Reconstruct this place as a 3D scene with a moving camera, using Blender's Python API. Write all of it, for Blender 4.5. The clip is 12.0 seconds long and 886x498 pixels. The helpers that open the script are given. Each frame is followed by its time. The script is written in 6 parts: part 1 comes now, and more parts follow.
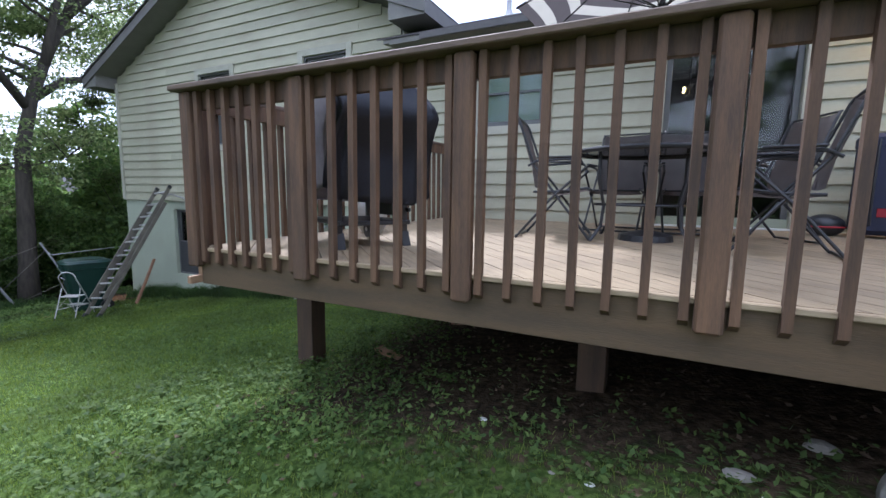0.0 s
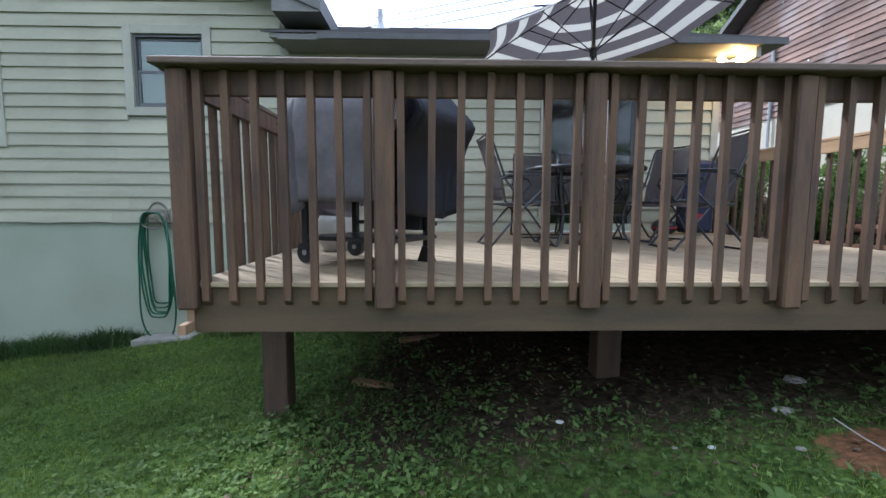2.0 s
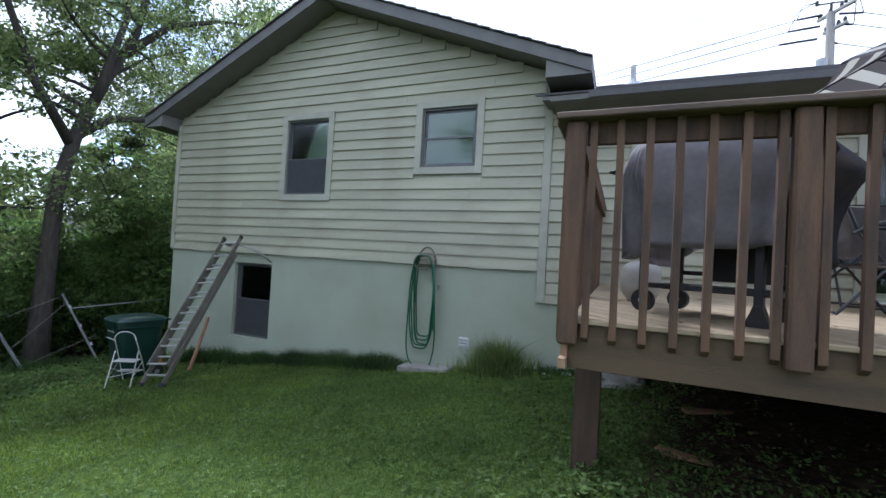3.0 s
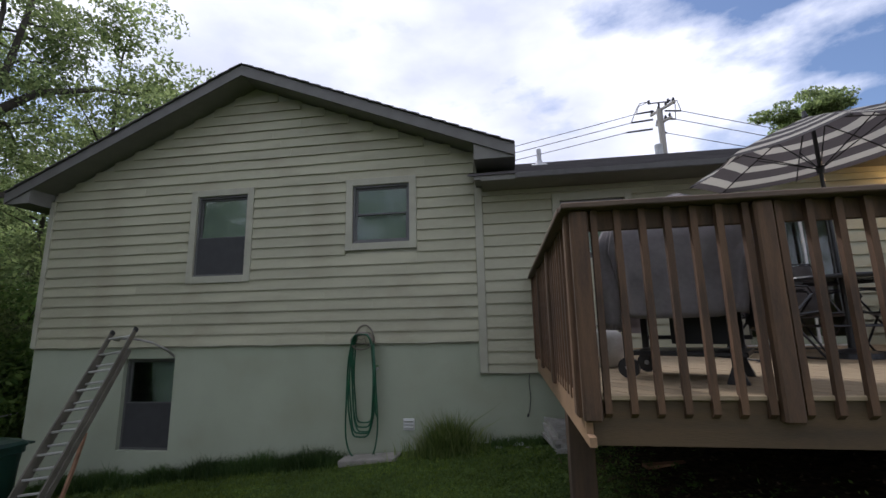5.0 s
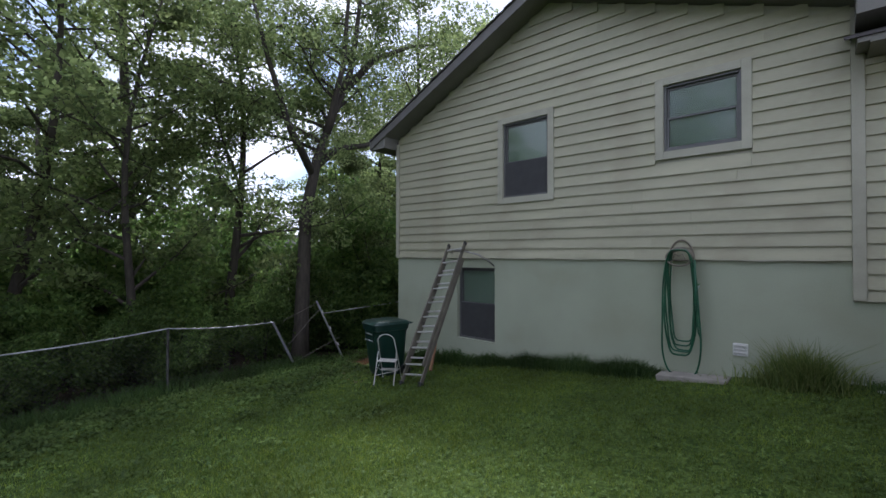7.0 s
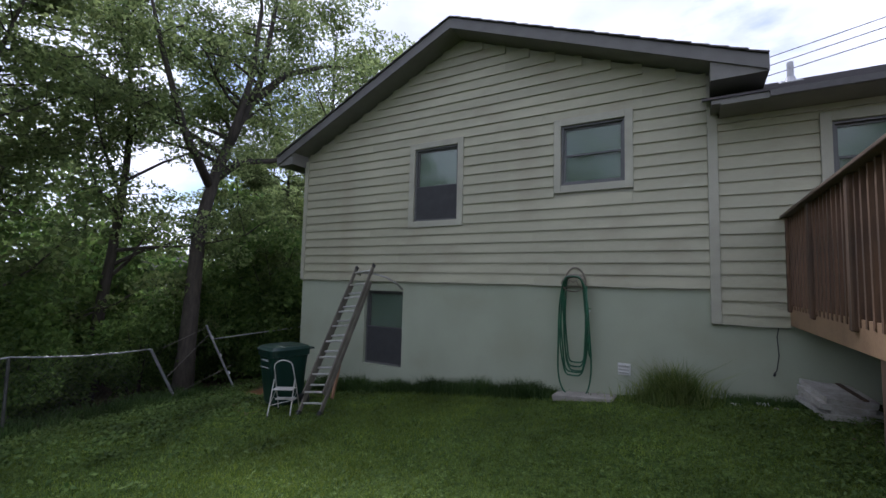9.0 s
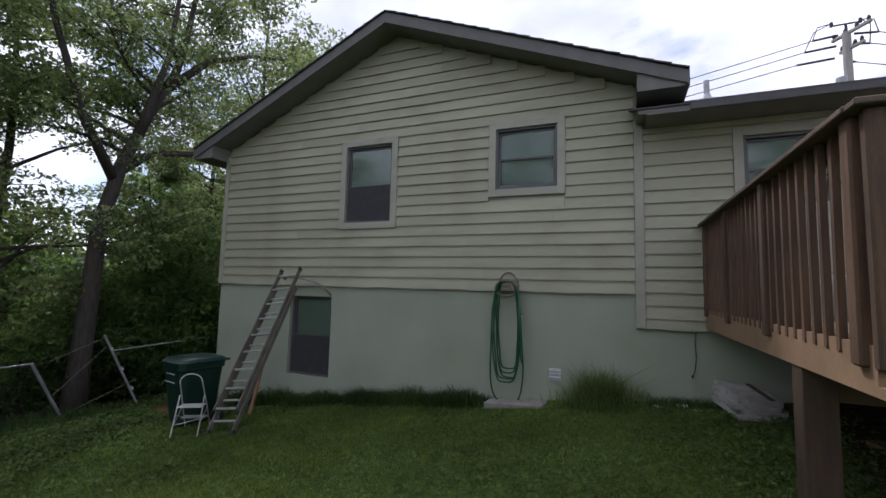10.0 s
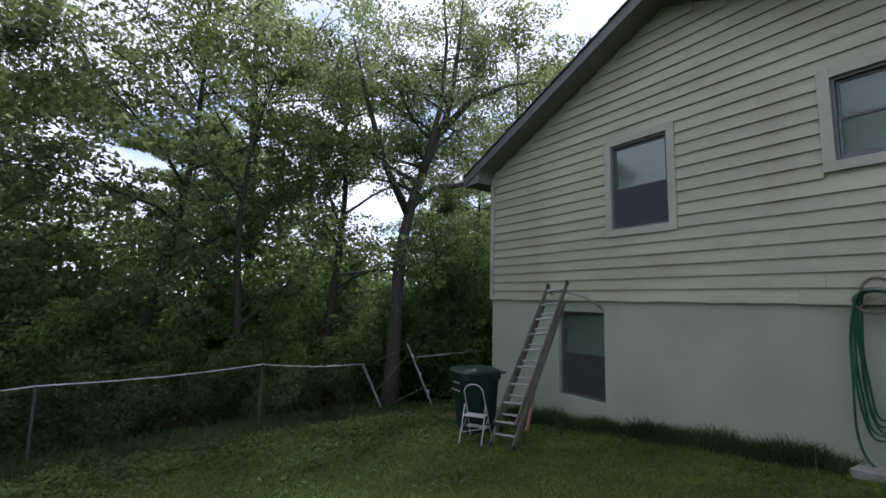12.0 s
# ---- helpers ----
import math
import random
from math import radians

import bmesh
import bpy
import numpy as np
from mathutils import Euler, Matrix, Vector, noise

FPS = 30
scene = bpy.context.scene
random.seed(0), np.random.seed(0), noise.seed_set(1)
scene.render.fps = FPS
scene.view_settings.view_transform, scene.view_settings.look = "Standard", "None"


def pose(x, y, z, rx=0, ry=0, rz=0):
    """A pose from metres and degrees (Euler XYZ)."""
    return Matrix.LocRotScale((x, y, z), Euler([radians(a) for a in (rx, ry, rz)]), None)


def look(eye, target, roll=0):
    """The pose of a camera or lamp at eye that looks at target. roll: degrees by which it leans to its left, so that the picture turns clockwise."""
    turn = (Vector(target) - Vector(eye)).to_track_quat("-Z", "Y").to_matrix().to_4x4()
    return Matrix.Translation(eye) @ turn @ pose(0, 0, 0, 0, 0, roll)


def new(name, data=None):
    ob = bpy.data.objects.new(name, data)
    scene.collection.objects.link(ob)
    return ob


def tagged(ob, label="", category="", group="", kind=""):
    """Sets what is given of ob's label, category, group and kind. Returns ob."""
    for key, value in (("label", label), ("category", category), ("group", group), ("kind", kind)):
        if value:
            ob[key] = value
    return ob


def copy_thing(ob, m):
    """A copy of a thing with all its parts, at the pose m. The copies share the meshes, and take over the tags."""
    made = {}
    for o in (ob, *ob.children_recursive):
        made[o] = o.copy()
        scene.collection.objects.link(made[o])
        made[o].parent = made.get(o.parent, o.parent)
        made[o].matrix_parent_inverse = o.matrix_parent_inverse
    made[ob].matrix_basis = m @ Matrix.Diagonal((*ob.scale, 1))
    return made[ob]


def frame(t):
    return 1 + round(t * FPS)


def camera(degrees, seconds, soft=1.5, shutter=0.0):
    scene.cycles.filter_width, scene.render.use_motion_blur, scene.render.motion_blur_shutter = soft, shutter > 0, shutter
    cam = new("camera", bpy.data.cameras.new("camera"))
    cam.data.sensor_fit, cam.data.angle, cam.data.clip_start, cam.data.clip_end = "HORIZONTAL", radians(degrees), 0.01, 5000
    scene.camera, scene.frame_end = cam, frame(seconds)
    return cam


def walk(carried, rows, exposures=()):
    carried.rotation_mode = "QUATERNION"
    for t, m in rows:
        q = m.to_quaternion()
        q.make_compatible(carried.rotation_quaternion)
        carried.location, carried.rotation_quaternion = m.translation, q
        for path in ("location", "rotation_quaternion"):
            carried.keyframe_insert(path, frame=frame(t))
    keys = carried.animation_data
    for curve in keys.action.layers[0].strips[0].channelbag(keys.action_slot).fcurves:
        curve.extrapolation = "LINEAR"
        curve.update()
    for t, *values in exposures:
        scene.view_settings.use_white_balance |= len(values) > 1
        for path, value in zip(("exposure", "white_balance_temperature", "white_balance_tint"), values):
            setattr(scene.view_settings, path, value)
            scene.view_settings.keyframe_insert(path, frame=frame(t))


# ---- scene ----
cam = camera(91.4, 12.0)
PATH = [
    (0, (-0.387, -0.002, 1.555), (-1.27, 1.775, 1.302), 0.8),
    (0.3, (-0.533, -0.072, 1.538), (-0.832, 1.904, 1.458), 2.1),
    (0.5, (-0.653, -0.072, 1.556), (-0.714, 1.924, 1.446), 2.2),
    (1, (-1.057, -0.083, 1.567), (-0.859, 1.902, 1.43), 0.7),
    (1.5, (-1.459, -0.121, 1.565), (-1.064, 1.835, 1.433), 0.8),
    (2, (-2.04, -0.262, 1.543), (-1.992, 1.728, 1.354), 0.2),
    (2.5, (-2.593, -0.34, 1.446), (-3.21, 1.562, 1.392), 2.5),
    (2.7, (-2.779, -0.392, 1.445), (-3.543, 1.456, 1.48), 3.1),
    (4.5, (-3.674, -0.584, 1.418), (-4.211, 1.342, 1.468), 3.5),
    (5, (-3.694, -0.646, 1.549), (-3.978, 1.301, 1.905), -1.2),
    (5.5, (-3.797, -0.719, 1.591), (-4.213, 1.191, 2.014), -2.2),
    (6, (-3.988, -0.847, 1.514), (-5.116, 0.765, 1.877), -3.2),
    (6.5, (-4.215, -0.959, 1.449), (-5.549, 0.531, 1.469), 0.0),
    (8.3, (-4.416, -0.894, 1.323), (-5.657, 0.671, 1.414), 1.7),
    (8.5, (-4.395, -0.89, 1.319), (-5.569, 0.725, 1.441), 1.7),
    (9, (-4.332, -0.879, 1.336), (-5.334, 0.845, 1.488), 1.4),
    (9.5, (-4.311, -0.825, 1.334), (-5.118, 1.0, 1.463), 1.4),
    (10, (-4.345, -0.574, 1.34), (-5.1, 1.269, 1.521), 1.5),
    (10.5, (-4.35, -0.414, 1.347), (-5.055, 1.442, 1.589), 1.2),
    (11, (-4.438, -0.332, 1.326), (-5.102, 1.535, 1.599), 1.1),
    (11.5, (-4.649, -0.301, 1.304), (-5.618, 1.428, 1.571), 2.8),
    (12, (-4.78, -0.271, 1.259), (-6.418, 0.852, 1.499), 1.3),
]
walk(cam, [(t, look(eye, target, roll)) for t, eye, target, roll in PATH],
     exposures=[(0.0, 1.35, 5250, 17), (0.4, 1.15, 5250, 15), (1.2, 1.15, 5200, 12), (2.3, 1.25, 5150, 11), (2.7, 1.1, 5200, 12), (4.4, 0.8, 5300, 18), (5.1, 0.0, 5950, 17), (6.0, -0.4, 6100, 15),
                (6.6, 0.55, 5700, 17), (8.4, 0.35, 5550, 20), (9.5, 0.3, 5700, 20), (11.0, 0.05, 5850, 20), (12.0, 0.4, 5600, 20)])

# world and sun
SUN_AZ, SUN_EL = radians(-44), radians(52)


def make_world():
    w = bpy.data.worlds.new("sky")
    scene.world = w
    w.use_nodes = True
    nt = w.node_tree
    nt.nodes.clear()
    out = nt.nodes.new("ShaderNodeOutputWorld")
    sky = nt.nodes.new("ShaderNodeTexSky")
    sky.sky_type, sky.sun_disc, sky.sun_elevation, sky.sun_rotation = "NISHITA", False, SUN_EL, SUN_AZ
    b1 = nt.nodes.new("ShaderNodeBackground")
    b1.inputs[1].default_value = 0.12
    nt.links.new(sky.outputs[0], b1.inputs[0])
    b2 = nt.nodes.new("ShaderNodeBackground")
    tc = nt.nodes.new("ShaderNodeTexCoord")
    mp = nt.nodes.new("ShaderNodeMapping")
    mp.inputs["Scale"].default_value = (1, 1, 2.2)
    nt.links.new(tc.outputs["Generated"], mp.inputs[0])
    n = nt.nodes.new("ShaderNodeTexNoise")
    n.inputs["Scale"].default_value, n.inputs["Detail"].default_value, n.inputs["Roughness"].default_value = 2.3, 9, 0.55
    nt.links.new(mp.outputs[0], n.inputs[0])
    r = nt.nodes.new("ShaderNodeValToRGB")
    r.color_ramp.elements[0].position, r.color_ramp.elements[1].position = 0.36, 0.5
    nt.links.new(n.outputs[0], r.inputs[0])
    n2 = nt.nodes.new("ShaderNodeTexNoise")
    n2.inputs["Scale"].default_value, n2.inputs["Detail"].default_value = 3.1, 6
    nt.links.new(mp.outputs[0], n2.inputs[0])
    r2 = nt.nodes.new("ShaderNodeValToRGB")
    r2.color_ramp.elements[0].position, r2.color_ramp.elements[1].position = 0.3, 0.7
    r2.color_ramp.elements[0].color, r2.color_ramp.elements[1].color = (0.6, 0.62, 0.67, 1), (1.0, 1.0, 1.02, 1)
    nt.links.new(n2.outputs[0], r2.inputs[0])
    nt.links.new(r2.outputs[0], b2.inputs[0])
    b2.inputs[1].default_value = 1.22
    mix = nt.nodes.new("ShaderNodeMixShader")
    nt.links.new(r.outputs[0], mix.inputs[0])
    nt.links.new(b1.outputs[0], mix.inputs[1])
    nt.links.new(b2.outputs[0], mix.inputs[2])
    nt.links.new(mix.outputs[0], out.inputs[0])


make_world()
sun = new("sun", bpy.data.lights.new("sun", "SUN"))
sun.data.energy, sun.data.angle, sun.data.color = 2.2, radians(9), (1, 0.94, 0.84)
SUN_WAY = Vector((math.sin(SUN_AZ) * math.cos(SUN_EL), math.cos(SUN_AZ) * math.cos(SUN_EL), math.sin(SUN_EL)))
sun.matrix_world = look(SUN_WAY * 60, (0, 0, 0))


# materials
def mat(name, a, b=None, rough=0.7, scale=6.0, fine=60.0, stretch=(1, 1, 1), bump=0.15, metal=0.0, vary=0.0, dirt=0.0, dirt_col=(0.05, 0.045, 0.035), coat=0.0, spec=0.5, isl=False, detail_mix=0.25):
    """a, b: two base colours mixed by broad and fine noise. vary: brightness by object. dirt: share of stains."""
    m = bpy.data.materials.new(name)
    m.use_nodes = True
    nt = m.node_tree
    L = nt.links.new
    p = nt.nodes["Principled BSDF"]
    b = b or tuple(c * 0.75 for c in a)
    tc = nt.nodes.new("ShaderNodeTexCoord")
    mp = nt.nodes.new("ShaderNodeMapping")
    mp.inputs["Scale"].default_value = stretch
    L(tc.outputs["Object"], mp.inputs[0])
    n1 = nt.nodes.new("ShaderNodeTexNoise")
    n1.inputs["Scale"].default_value, n1.inputs["Detail"].default_value = scale, 5
    n2 = nt.nodes.new("ShaderNodeTexNoise")
    n2.inputs["Scale"].default_value, n2.inputs["Detail"].default_value = fine, 3
    L(mp.outputs[0], n1.inputs[0])
    L(mp.outputs[0], n2.inputs[0])
    add = nt.nodes.new("ShaderNodeMix")
    add.inputs[0].default_value = detail_mix
    L(n1.outputs[0], add.inputs[2])
    L(n2.outputs[0], add.inputs[3])
    r = nt.nodes.new("ShaderNodeValToRGB")
    r.color_ramp.elements[0].position, r.color_ramp.elements[1].position = 0.34, 0.66
    r.color_ramp.elements[0].color, r.color_ramp.elements[1].color = (*b, 1), (*a, 1)
    L(add.outputs[0], r.inputs[0])
    col = r.outputs[0]
    if vary:
        src = nt.nodes.new("ShaderNodeNewGeometry").outputs["Random Per Island"] if isl else nt.nodes.new("ShaderNodeObjectInfo").outputs["Random"]
        mr = nt.nodes.new("ShaderNodeMapRange")
        mr.inputs[3].default_value, mr.inputs[4].default_value = 1 - vary, 1 + vary
        L(src, mr.inputs[0])
        hs = nt.nodes.new("ShaderNodeHueSaturation")
        L(mr.outputs[0], hs.inputs["Value"])
        L(col, hs.inputs["Color"])
        col = hs.outputs[0]
    if dirt:
        n3 = nt.nodes.new("ShaderNodeTexNoise")
        n3.inputs["Scale"].default_value, n3.inputs["Detail"].default_value = 1.3, 8
        L(tc.outputs["Object"], n3.inputs[0])
        r3 = nt.nodes.new("ShaderNodeValToRGB")
        r3.color_ramp.elements[0].position, r3.color_ramp.elements[1].position = 0.52, 0.75
        r3.color_ramp.elements[1].color = (dirt, dirt, dirt, 1)
        L(n3.outputs[0], r3.inputs[0])
        mx = nt.nodes.new("ShaderNodeMix")
        mx.data_type = "RGBA"
        L(r3.outputs[0], mx.inputs[0])
        L(col, mx.inputs[6])
        mx.inputs[7].default_value = (*dirt_col, 1)
        col = mx.outputs[2]
    L(col, p.inputs["Base Color"])
    rr = nt.nodes.new("ShaderNodeMapRange")
    rr.inputs[3].default_value, rr.inputs[4].default_value = max(0.03, rough - 0.1), min(1, rough + 0.1)
    L(n1.outputs[0], rr.inputs[0])
    L(rr.outputs[0], p.inputs["Roughness"])
    p.inputs["Metallic"].default_value = metal
    p.inputs["Coat Weight"].default_value = coat
    p.inputs["Specular IOR Level"].default_value = spec
    if bump:
        bp = nt.nodes.new("ShaderNodeBump")
        bp.inputs["Strength"].default_value, bp.inputs["Distance"].default_value = bump, 0.01
        L(add.outputs[0], bp.inputs["Height"])
        L(bp.outputs[0], p.inputs["Normal"])
    return m


def leaf_mat(name, a, b, trans=0.35):
    m = bpy.data.materials.new(name)
    m.use_nodes = True
    nt = m.node_tree
    L = nt.links.new
    p = nt.nodes["Principled BSDF"]
    g = nt.nodes.new("ShaderNodeNewGeometry")
    r = nt.nodes.new("ShaderNodeValToRGB")
    r.color_ramp.elements[0].color, r.color_ramp.elements[1].color = (*a, 1), (*b, 1)
    L(g.outputs["Random Per Island"], r.inputs[0])
    n = nt.nodes.new("ShaderNodeTexNoise")
    n.inputs["Scale"].default_value = 0.9
    L(g.outputs["Position"], n.inputs[0])
    hs = nt.nodes.new("ShaderNodeHueSaturation")
    mr = nt.nodes.new("ShaderNodeMapRange")
    mr.inputs[1].default_value, mr.inputs[2].default_value, mr.inputs[3].default_value, mr.inputs[4].default_value = 0.3, 0.7, 0.55, 1.5
    L(n.outputs[0], mr.inputs[0])
    L(mr.outputs[0], hs.inputs["Value"])
    L(r.outputs[0], hs.inputs["Color"])
    L(hs.outputs[0], p.inputs["Base Color"])
    p.inputs["Roughness"].default_value = 0.6
    p.inputs["Specular IOR Level"].default_value = 0.2
    t = nt.nodes.new("ShaderNodeBsdfTranslucent")
    hs2 = nt.nodes.new("ShaderNodeHueSaturation")
    hs2.inputs["Value"].default_value = 1.8
    L(hs.outputs[0], hs2.inputs["Color"])
    L(hs2.outputs[0], t.inputs[0])
    mx = nt.nodes.new("ShaderNodeMixShader")
    mx.inputs[0].default_value = trans
    L(p.outputs[0], mx.inputs[1])
    L(t.outputs[0], mx.inputs[2])
    L(mx.outputs[0], nt.nodes["Material Output"].inputs[0])
    return m


def glass_mat(name, tint=(0.8, 0.85, 0.82)):
    m = bpy.data.materials.new(name)
    m.use_nodes = True
    nt = m.node_tree
    nt.nodes.remove(nt.nodes["Principled BSDF"])
    tr = nt.nodes.new("ShaderNodeBsdfTransparent")
    tr.inputs[0].default_value = (*tint, 1)
    gl = nt.nodes.new("ShaderNodeBsdfGlossy")
    gl.inputs["Roughness"].default_value = 0.04
    fr = nt.nodes.new("ShaderNodeFresnel")
    fr.inputs[0].default_value = 1.5
    mx = nt.nodes.new("ShaderNodeMixShader")
    nt.links.new(fr.outputs[0], mx.inputs[0])
    nt.links.new(tr.outputs[0], mx.inputs[1])
    nt.links.new(gl.outputs[0], mx.inputs[2])
    nt.links.new(mx.outputs[0], nt.nodes["Material Output"].inputs[0])
    return m


def glow_mat(name, col, s):
    m = bpy.data.materials.new(name)
    m.use_nodes = True
    p = m.node_tree.nodes["Principled BSDF"]
    p.inputs["Emission Color"].default_value, p.inputs["Emission Strength"].default_value = (*col, 1), s
    return m


M_SIDE = mat("siding_paint", (0.40, 0.385, 0.27), (0.32, 0.31, 0.215), rough=0.6, scale=1.6, fine=25, stretch=(0.5, 1, 2.5), bump=0.12, vary=0.06, dirt=0.45, dirt_col=(0.24, 0.205, 0.14))
M_TRIM = mat("trim_paint", (0.41, 0.40, 0.31), (0.33, 0.32, 0.245), rough=0.6, scale=3, bump=0.1, vary=0.04, dirt=0.3, dirt_col=(0.2, 0.18, 0.13))
M_STUC = mat("foundation_paint", (0.365, 0.395, 0.295), (0.305, 0.33, 0.24), rough=0.85, scale=0.9, fine=70, bump=0.35, dirt=0.35, dirt_col=(0.27, 0.27, 0.18))
M_SHINGLE = mat("roof_shingle", (0.11, 0.10, 0.10), (0.06, 0.055, 0.055), rough=0.9, scale=3, fine=90, bump=0.5)
M_SOFF = mat("soffit_paint", (0.19, 0.185, 0.165), (0.15, 0.145, 0.13), rough=0.7, scale=4)
M_FASC = mat("fascia_paint", (0.15, 0.145, 0.135), (0.115, 0.11, 0.10), rough=0.6, scale=4)
M_DECK = mat("deck_board_wood", (0.35, 0.27, 0.165), (0.21, 0.155, 0.092), rough=0.75, scale=3.5, fine=40, stretch=(1, 9, 9), bump=0.4, vary=0.13, dirt=0.45, dirt_col=(0.16, 0.12, 0.085))
M_RAIL = mat("railing_wood", (0.142, 0.078, 0.040), (0.054, 0.031, 0.018), rough=0.75, scale=4, fine=50, stretch=(5, 5, 0.6), bump=0.4, vary=0.2, dirt=0.35, dirt_col=(0.06, 0.045, 0.035))
M_RAILH = mat("rail_cap_wood", (0.135, 0.09, 0.06), (0.07, 0.047, 0.033), rough=0.7, scale=4, fine=50, stretch=(1, 6, 6), bump=0.4, vary=0.1, dirt=0.3)
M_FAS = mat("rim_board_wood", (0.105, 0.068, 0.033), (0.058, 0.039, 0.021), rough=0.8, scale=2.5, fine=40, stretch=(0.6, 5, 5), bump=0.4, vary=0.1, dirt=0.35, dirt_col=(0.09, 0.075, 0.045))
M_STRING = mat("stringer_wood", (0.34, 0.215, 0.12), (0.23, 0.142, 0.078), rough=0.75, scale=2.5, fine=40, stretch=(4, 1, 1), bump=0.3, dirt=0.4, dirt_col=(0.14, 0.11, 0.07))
# Lighter rail wood: sunlight on the right railing is put into the colour.
M_RAIL_LIT = mat("weathered_sunlit_rail", (0.42, 0.27, 0.14), (0.30, 0.185, 0.095), rough=0.75, scale=3, fine=45, stretch=(1, 6, 6), bump=0.35, vary=0.08, dirt=0.35, dirt_col=(0.15, 0.10, 0.06))
M_POSTW = mat("support_post_wood", (0.10, 0.060, 0.034), (0.045, 0.029, 0.019), rough=0.8, scale=4, fine=50, stretch=(5, 5, 0.5), bump=0.4, vary=0.1)
# Room surfaces in a dark colour that stands for missing light indoors.
M_DARKIN = mat("unlit_room_dark", (0.08, 0.08, 0.075), rough=0.9)
M_BLIND = mat("blind_cloth", (0.5, 0.54, 0.48), (0.42, 0.46, 0.40), rough=0.8, scale=2, stretch=(1, 1, 14))
M_SASH = mat("sash_aluminium", (0.13, 0.13, 0.125), rough=0.4, metal=0.3, bump=0.03)
M_SCREEN = mat("insect_screen", (0.05, 0.05, 0.051), (0.035, 0.035, 0.036), rough=0.8)
M_GLASS = glass_mat("window_glass")
M_OLDW = mat("old_white_paint", (0.52, 0.51, 0.48), (0.26, 0.24, 0.20), rough=0.6, scale=8, dirt=0.7, dirt_col=(0.12, 0.105, 0.08))
M_WHITE = mat("white_paint", (0.68, 0.68, 0.66), (0.55, 0.55, 0.52), rough=0.5, scale=5, dirt=0.2, dirt_col=(0.3, 0.28, 0.24))
M_NB = mat("weathered_brown_siding", (0.31, 0.195, 0.145), (0.11, 0.066, 0.05), rough=0.85, scale=1.8, fine=40, stretch=(1, 0.5, 3), bump=0.5, vary=0.25, dirt=0.75, dirt_col=(0.34, 0.28, 0.26))
# Dark corner trim; on the upper return wall this colour stands for shade.
M_NBDARK = mat("dark_trim_and_shaded_wall", (0.055, 0.05, 0.05), (0.035, 0.032, 0.032), rough=0.8, scale=3, stretch=(1, 1, 6), bump=0.3)
M_NBW = mat("cream_stucco", (0.60, 0.54, 0.42), (0.52, 0.465, 0.36), rough=0.85, scale=2, fine=60, bump=0.2, dirt=0.2, dirt_col=(0.4, 0.37, 0.3))
M_BLACK = mat("black_powder_coat", (0.02, 0.02, 0.022), rough=0.4, bump=0.03)
M_SLING = mat("sling_fabric", (0.20, 0.185, 0.18), (0.14, 0.13, 0.128), rough=0.85, fine=200, bump=0.2)
for sl in (M_SLING,):
    nt = sl.node_tree
    tl = nt.nodes.new("ShaderNodeBsdfTranslucent")
    tl.inputs[0].default_value = (0.22, 0.19, 0.18, 1)
    mx = nt.nodes.new("ShaderNodeMixShader")
    mx.inputs[0].default_value = 0.4
    nt.links.new(nt.nodes["Principled BSDF"].outputs[0], mx.inputs[1])
    nt.links.new(tl.outputs[0], mx.inputs[2])
    nt.links.new(mx.outputs[0], nt.nodes["Material Output"].inputs[0])
M_COVER = mat("grill_cover_fabric", (0.34, 0.31, 0.31), (0.21, 0.19, 0.195), rough=0.65, scale=5, fine=30, bump=0.6, dirt=0.3, dirt_col=(0.34, 0.32, 0.33))
# Dark copy of the cover fabric: the unlit end's shade is in the colour.
M_COVERD = mat("grill_cover_shaded_side", (0.035, 0.038, 0.05), (0.02, 0.022, 0.03), rough=0.55, scale=2.5, fine=90, bump=0.3)
M_TANK = mat("propane_tank_enamel", (0.44, 0.42, 0.37), (0.34, 0.32, 0.28), rough=0.35, dirt=0.4, dirt_col=(0.2, 0.14, 0.1))
M_METAL = mat("worn_aluminium", (0.40, 0.39, 0.36), (0.24, 0.23, 0.205), rough=0.48, scale=6, fine=80, metal=0.85, bump=0.15, dirt=0.35, dirt_col=(0.2, 0.18, 0.16))
M_GALV = mat("galvanised_steel", (0.5, 0.5, 0.5), (0.33, 0.33, 0.34), rough=0.5, metal=0.7, bump=0.1)
# Dark copy of galvanised steel: the backlit look is put into the colour.
M_FENCE = mat("backlit_fence_steel", (0.12, 0.12, 0.11), (0.06, 0.058, 0.052), rough=0.7, metal=0.3, bump=0.1)
M_FIBRE = mat("weathered_ladder_rail", (0.15, 0.135, 0.105), (0.08, 0.07, 0.055), rough=0.55, scale=4, dirt=0.3)
M_BIN = mat("green_bin_plastic", (0.008, 0.034, 0.025), (0.005, 0.022, 0.017), rough=0.35, scale=3, bump=0.05, dirt=0.2, dirt_col=(0.05, 0.07, 0.05))
M_GREENP = mat("green_plastic", (0.09, 0.20, 0.065), (0.06, 0.14, 0.045), rough=0.35, scale=15, bump=0.05, dirt=0.3, dirt_col=(0.3, 0.33, 0.25))
M_CAST = mat("aged_cast_metal", (0.24, 0.21, 0.165), (0.13, 0.115, 0.09), rough=0.55, metal=0.4, bump=0.2)
M_HANDLE = mat("worn_ash_handle", (0.42, 0.25, 0.15), (0.3, 0.17, 0.1), rough=0.5, scale=9, stretch=(4, 4, 0.5))
M_HOSE = mat("green_hose_rubber", (0.012, 0.10, 0.045), (0.007, 0.055, 0.026), rough=0.4, bump=0.05)
M_CONC = mat("concrete", (0.30, 0.28, 0.24), (0.2, 0.185, 0.16), rough=0.9, scale=7, fine=90, bump=0.5)
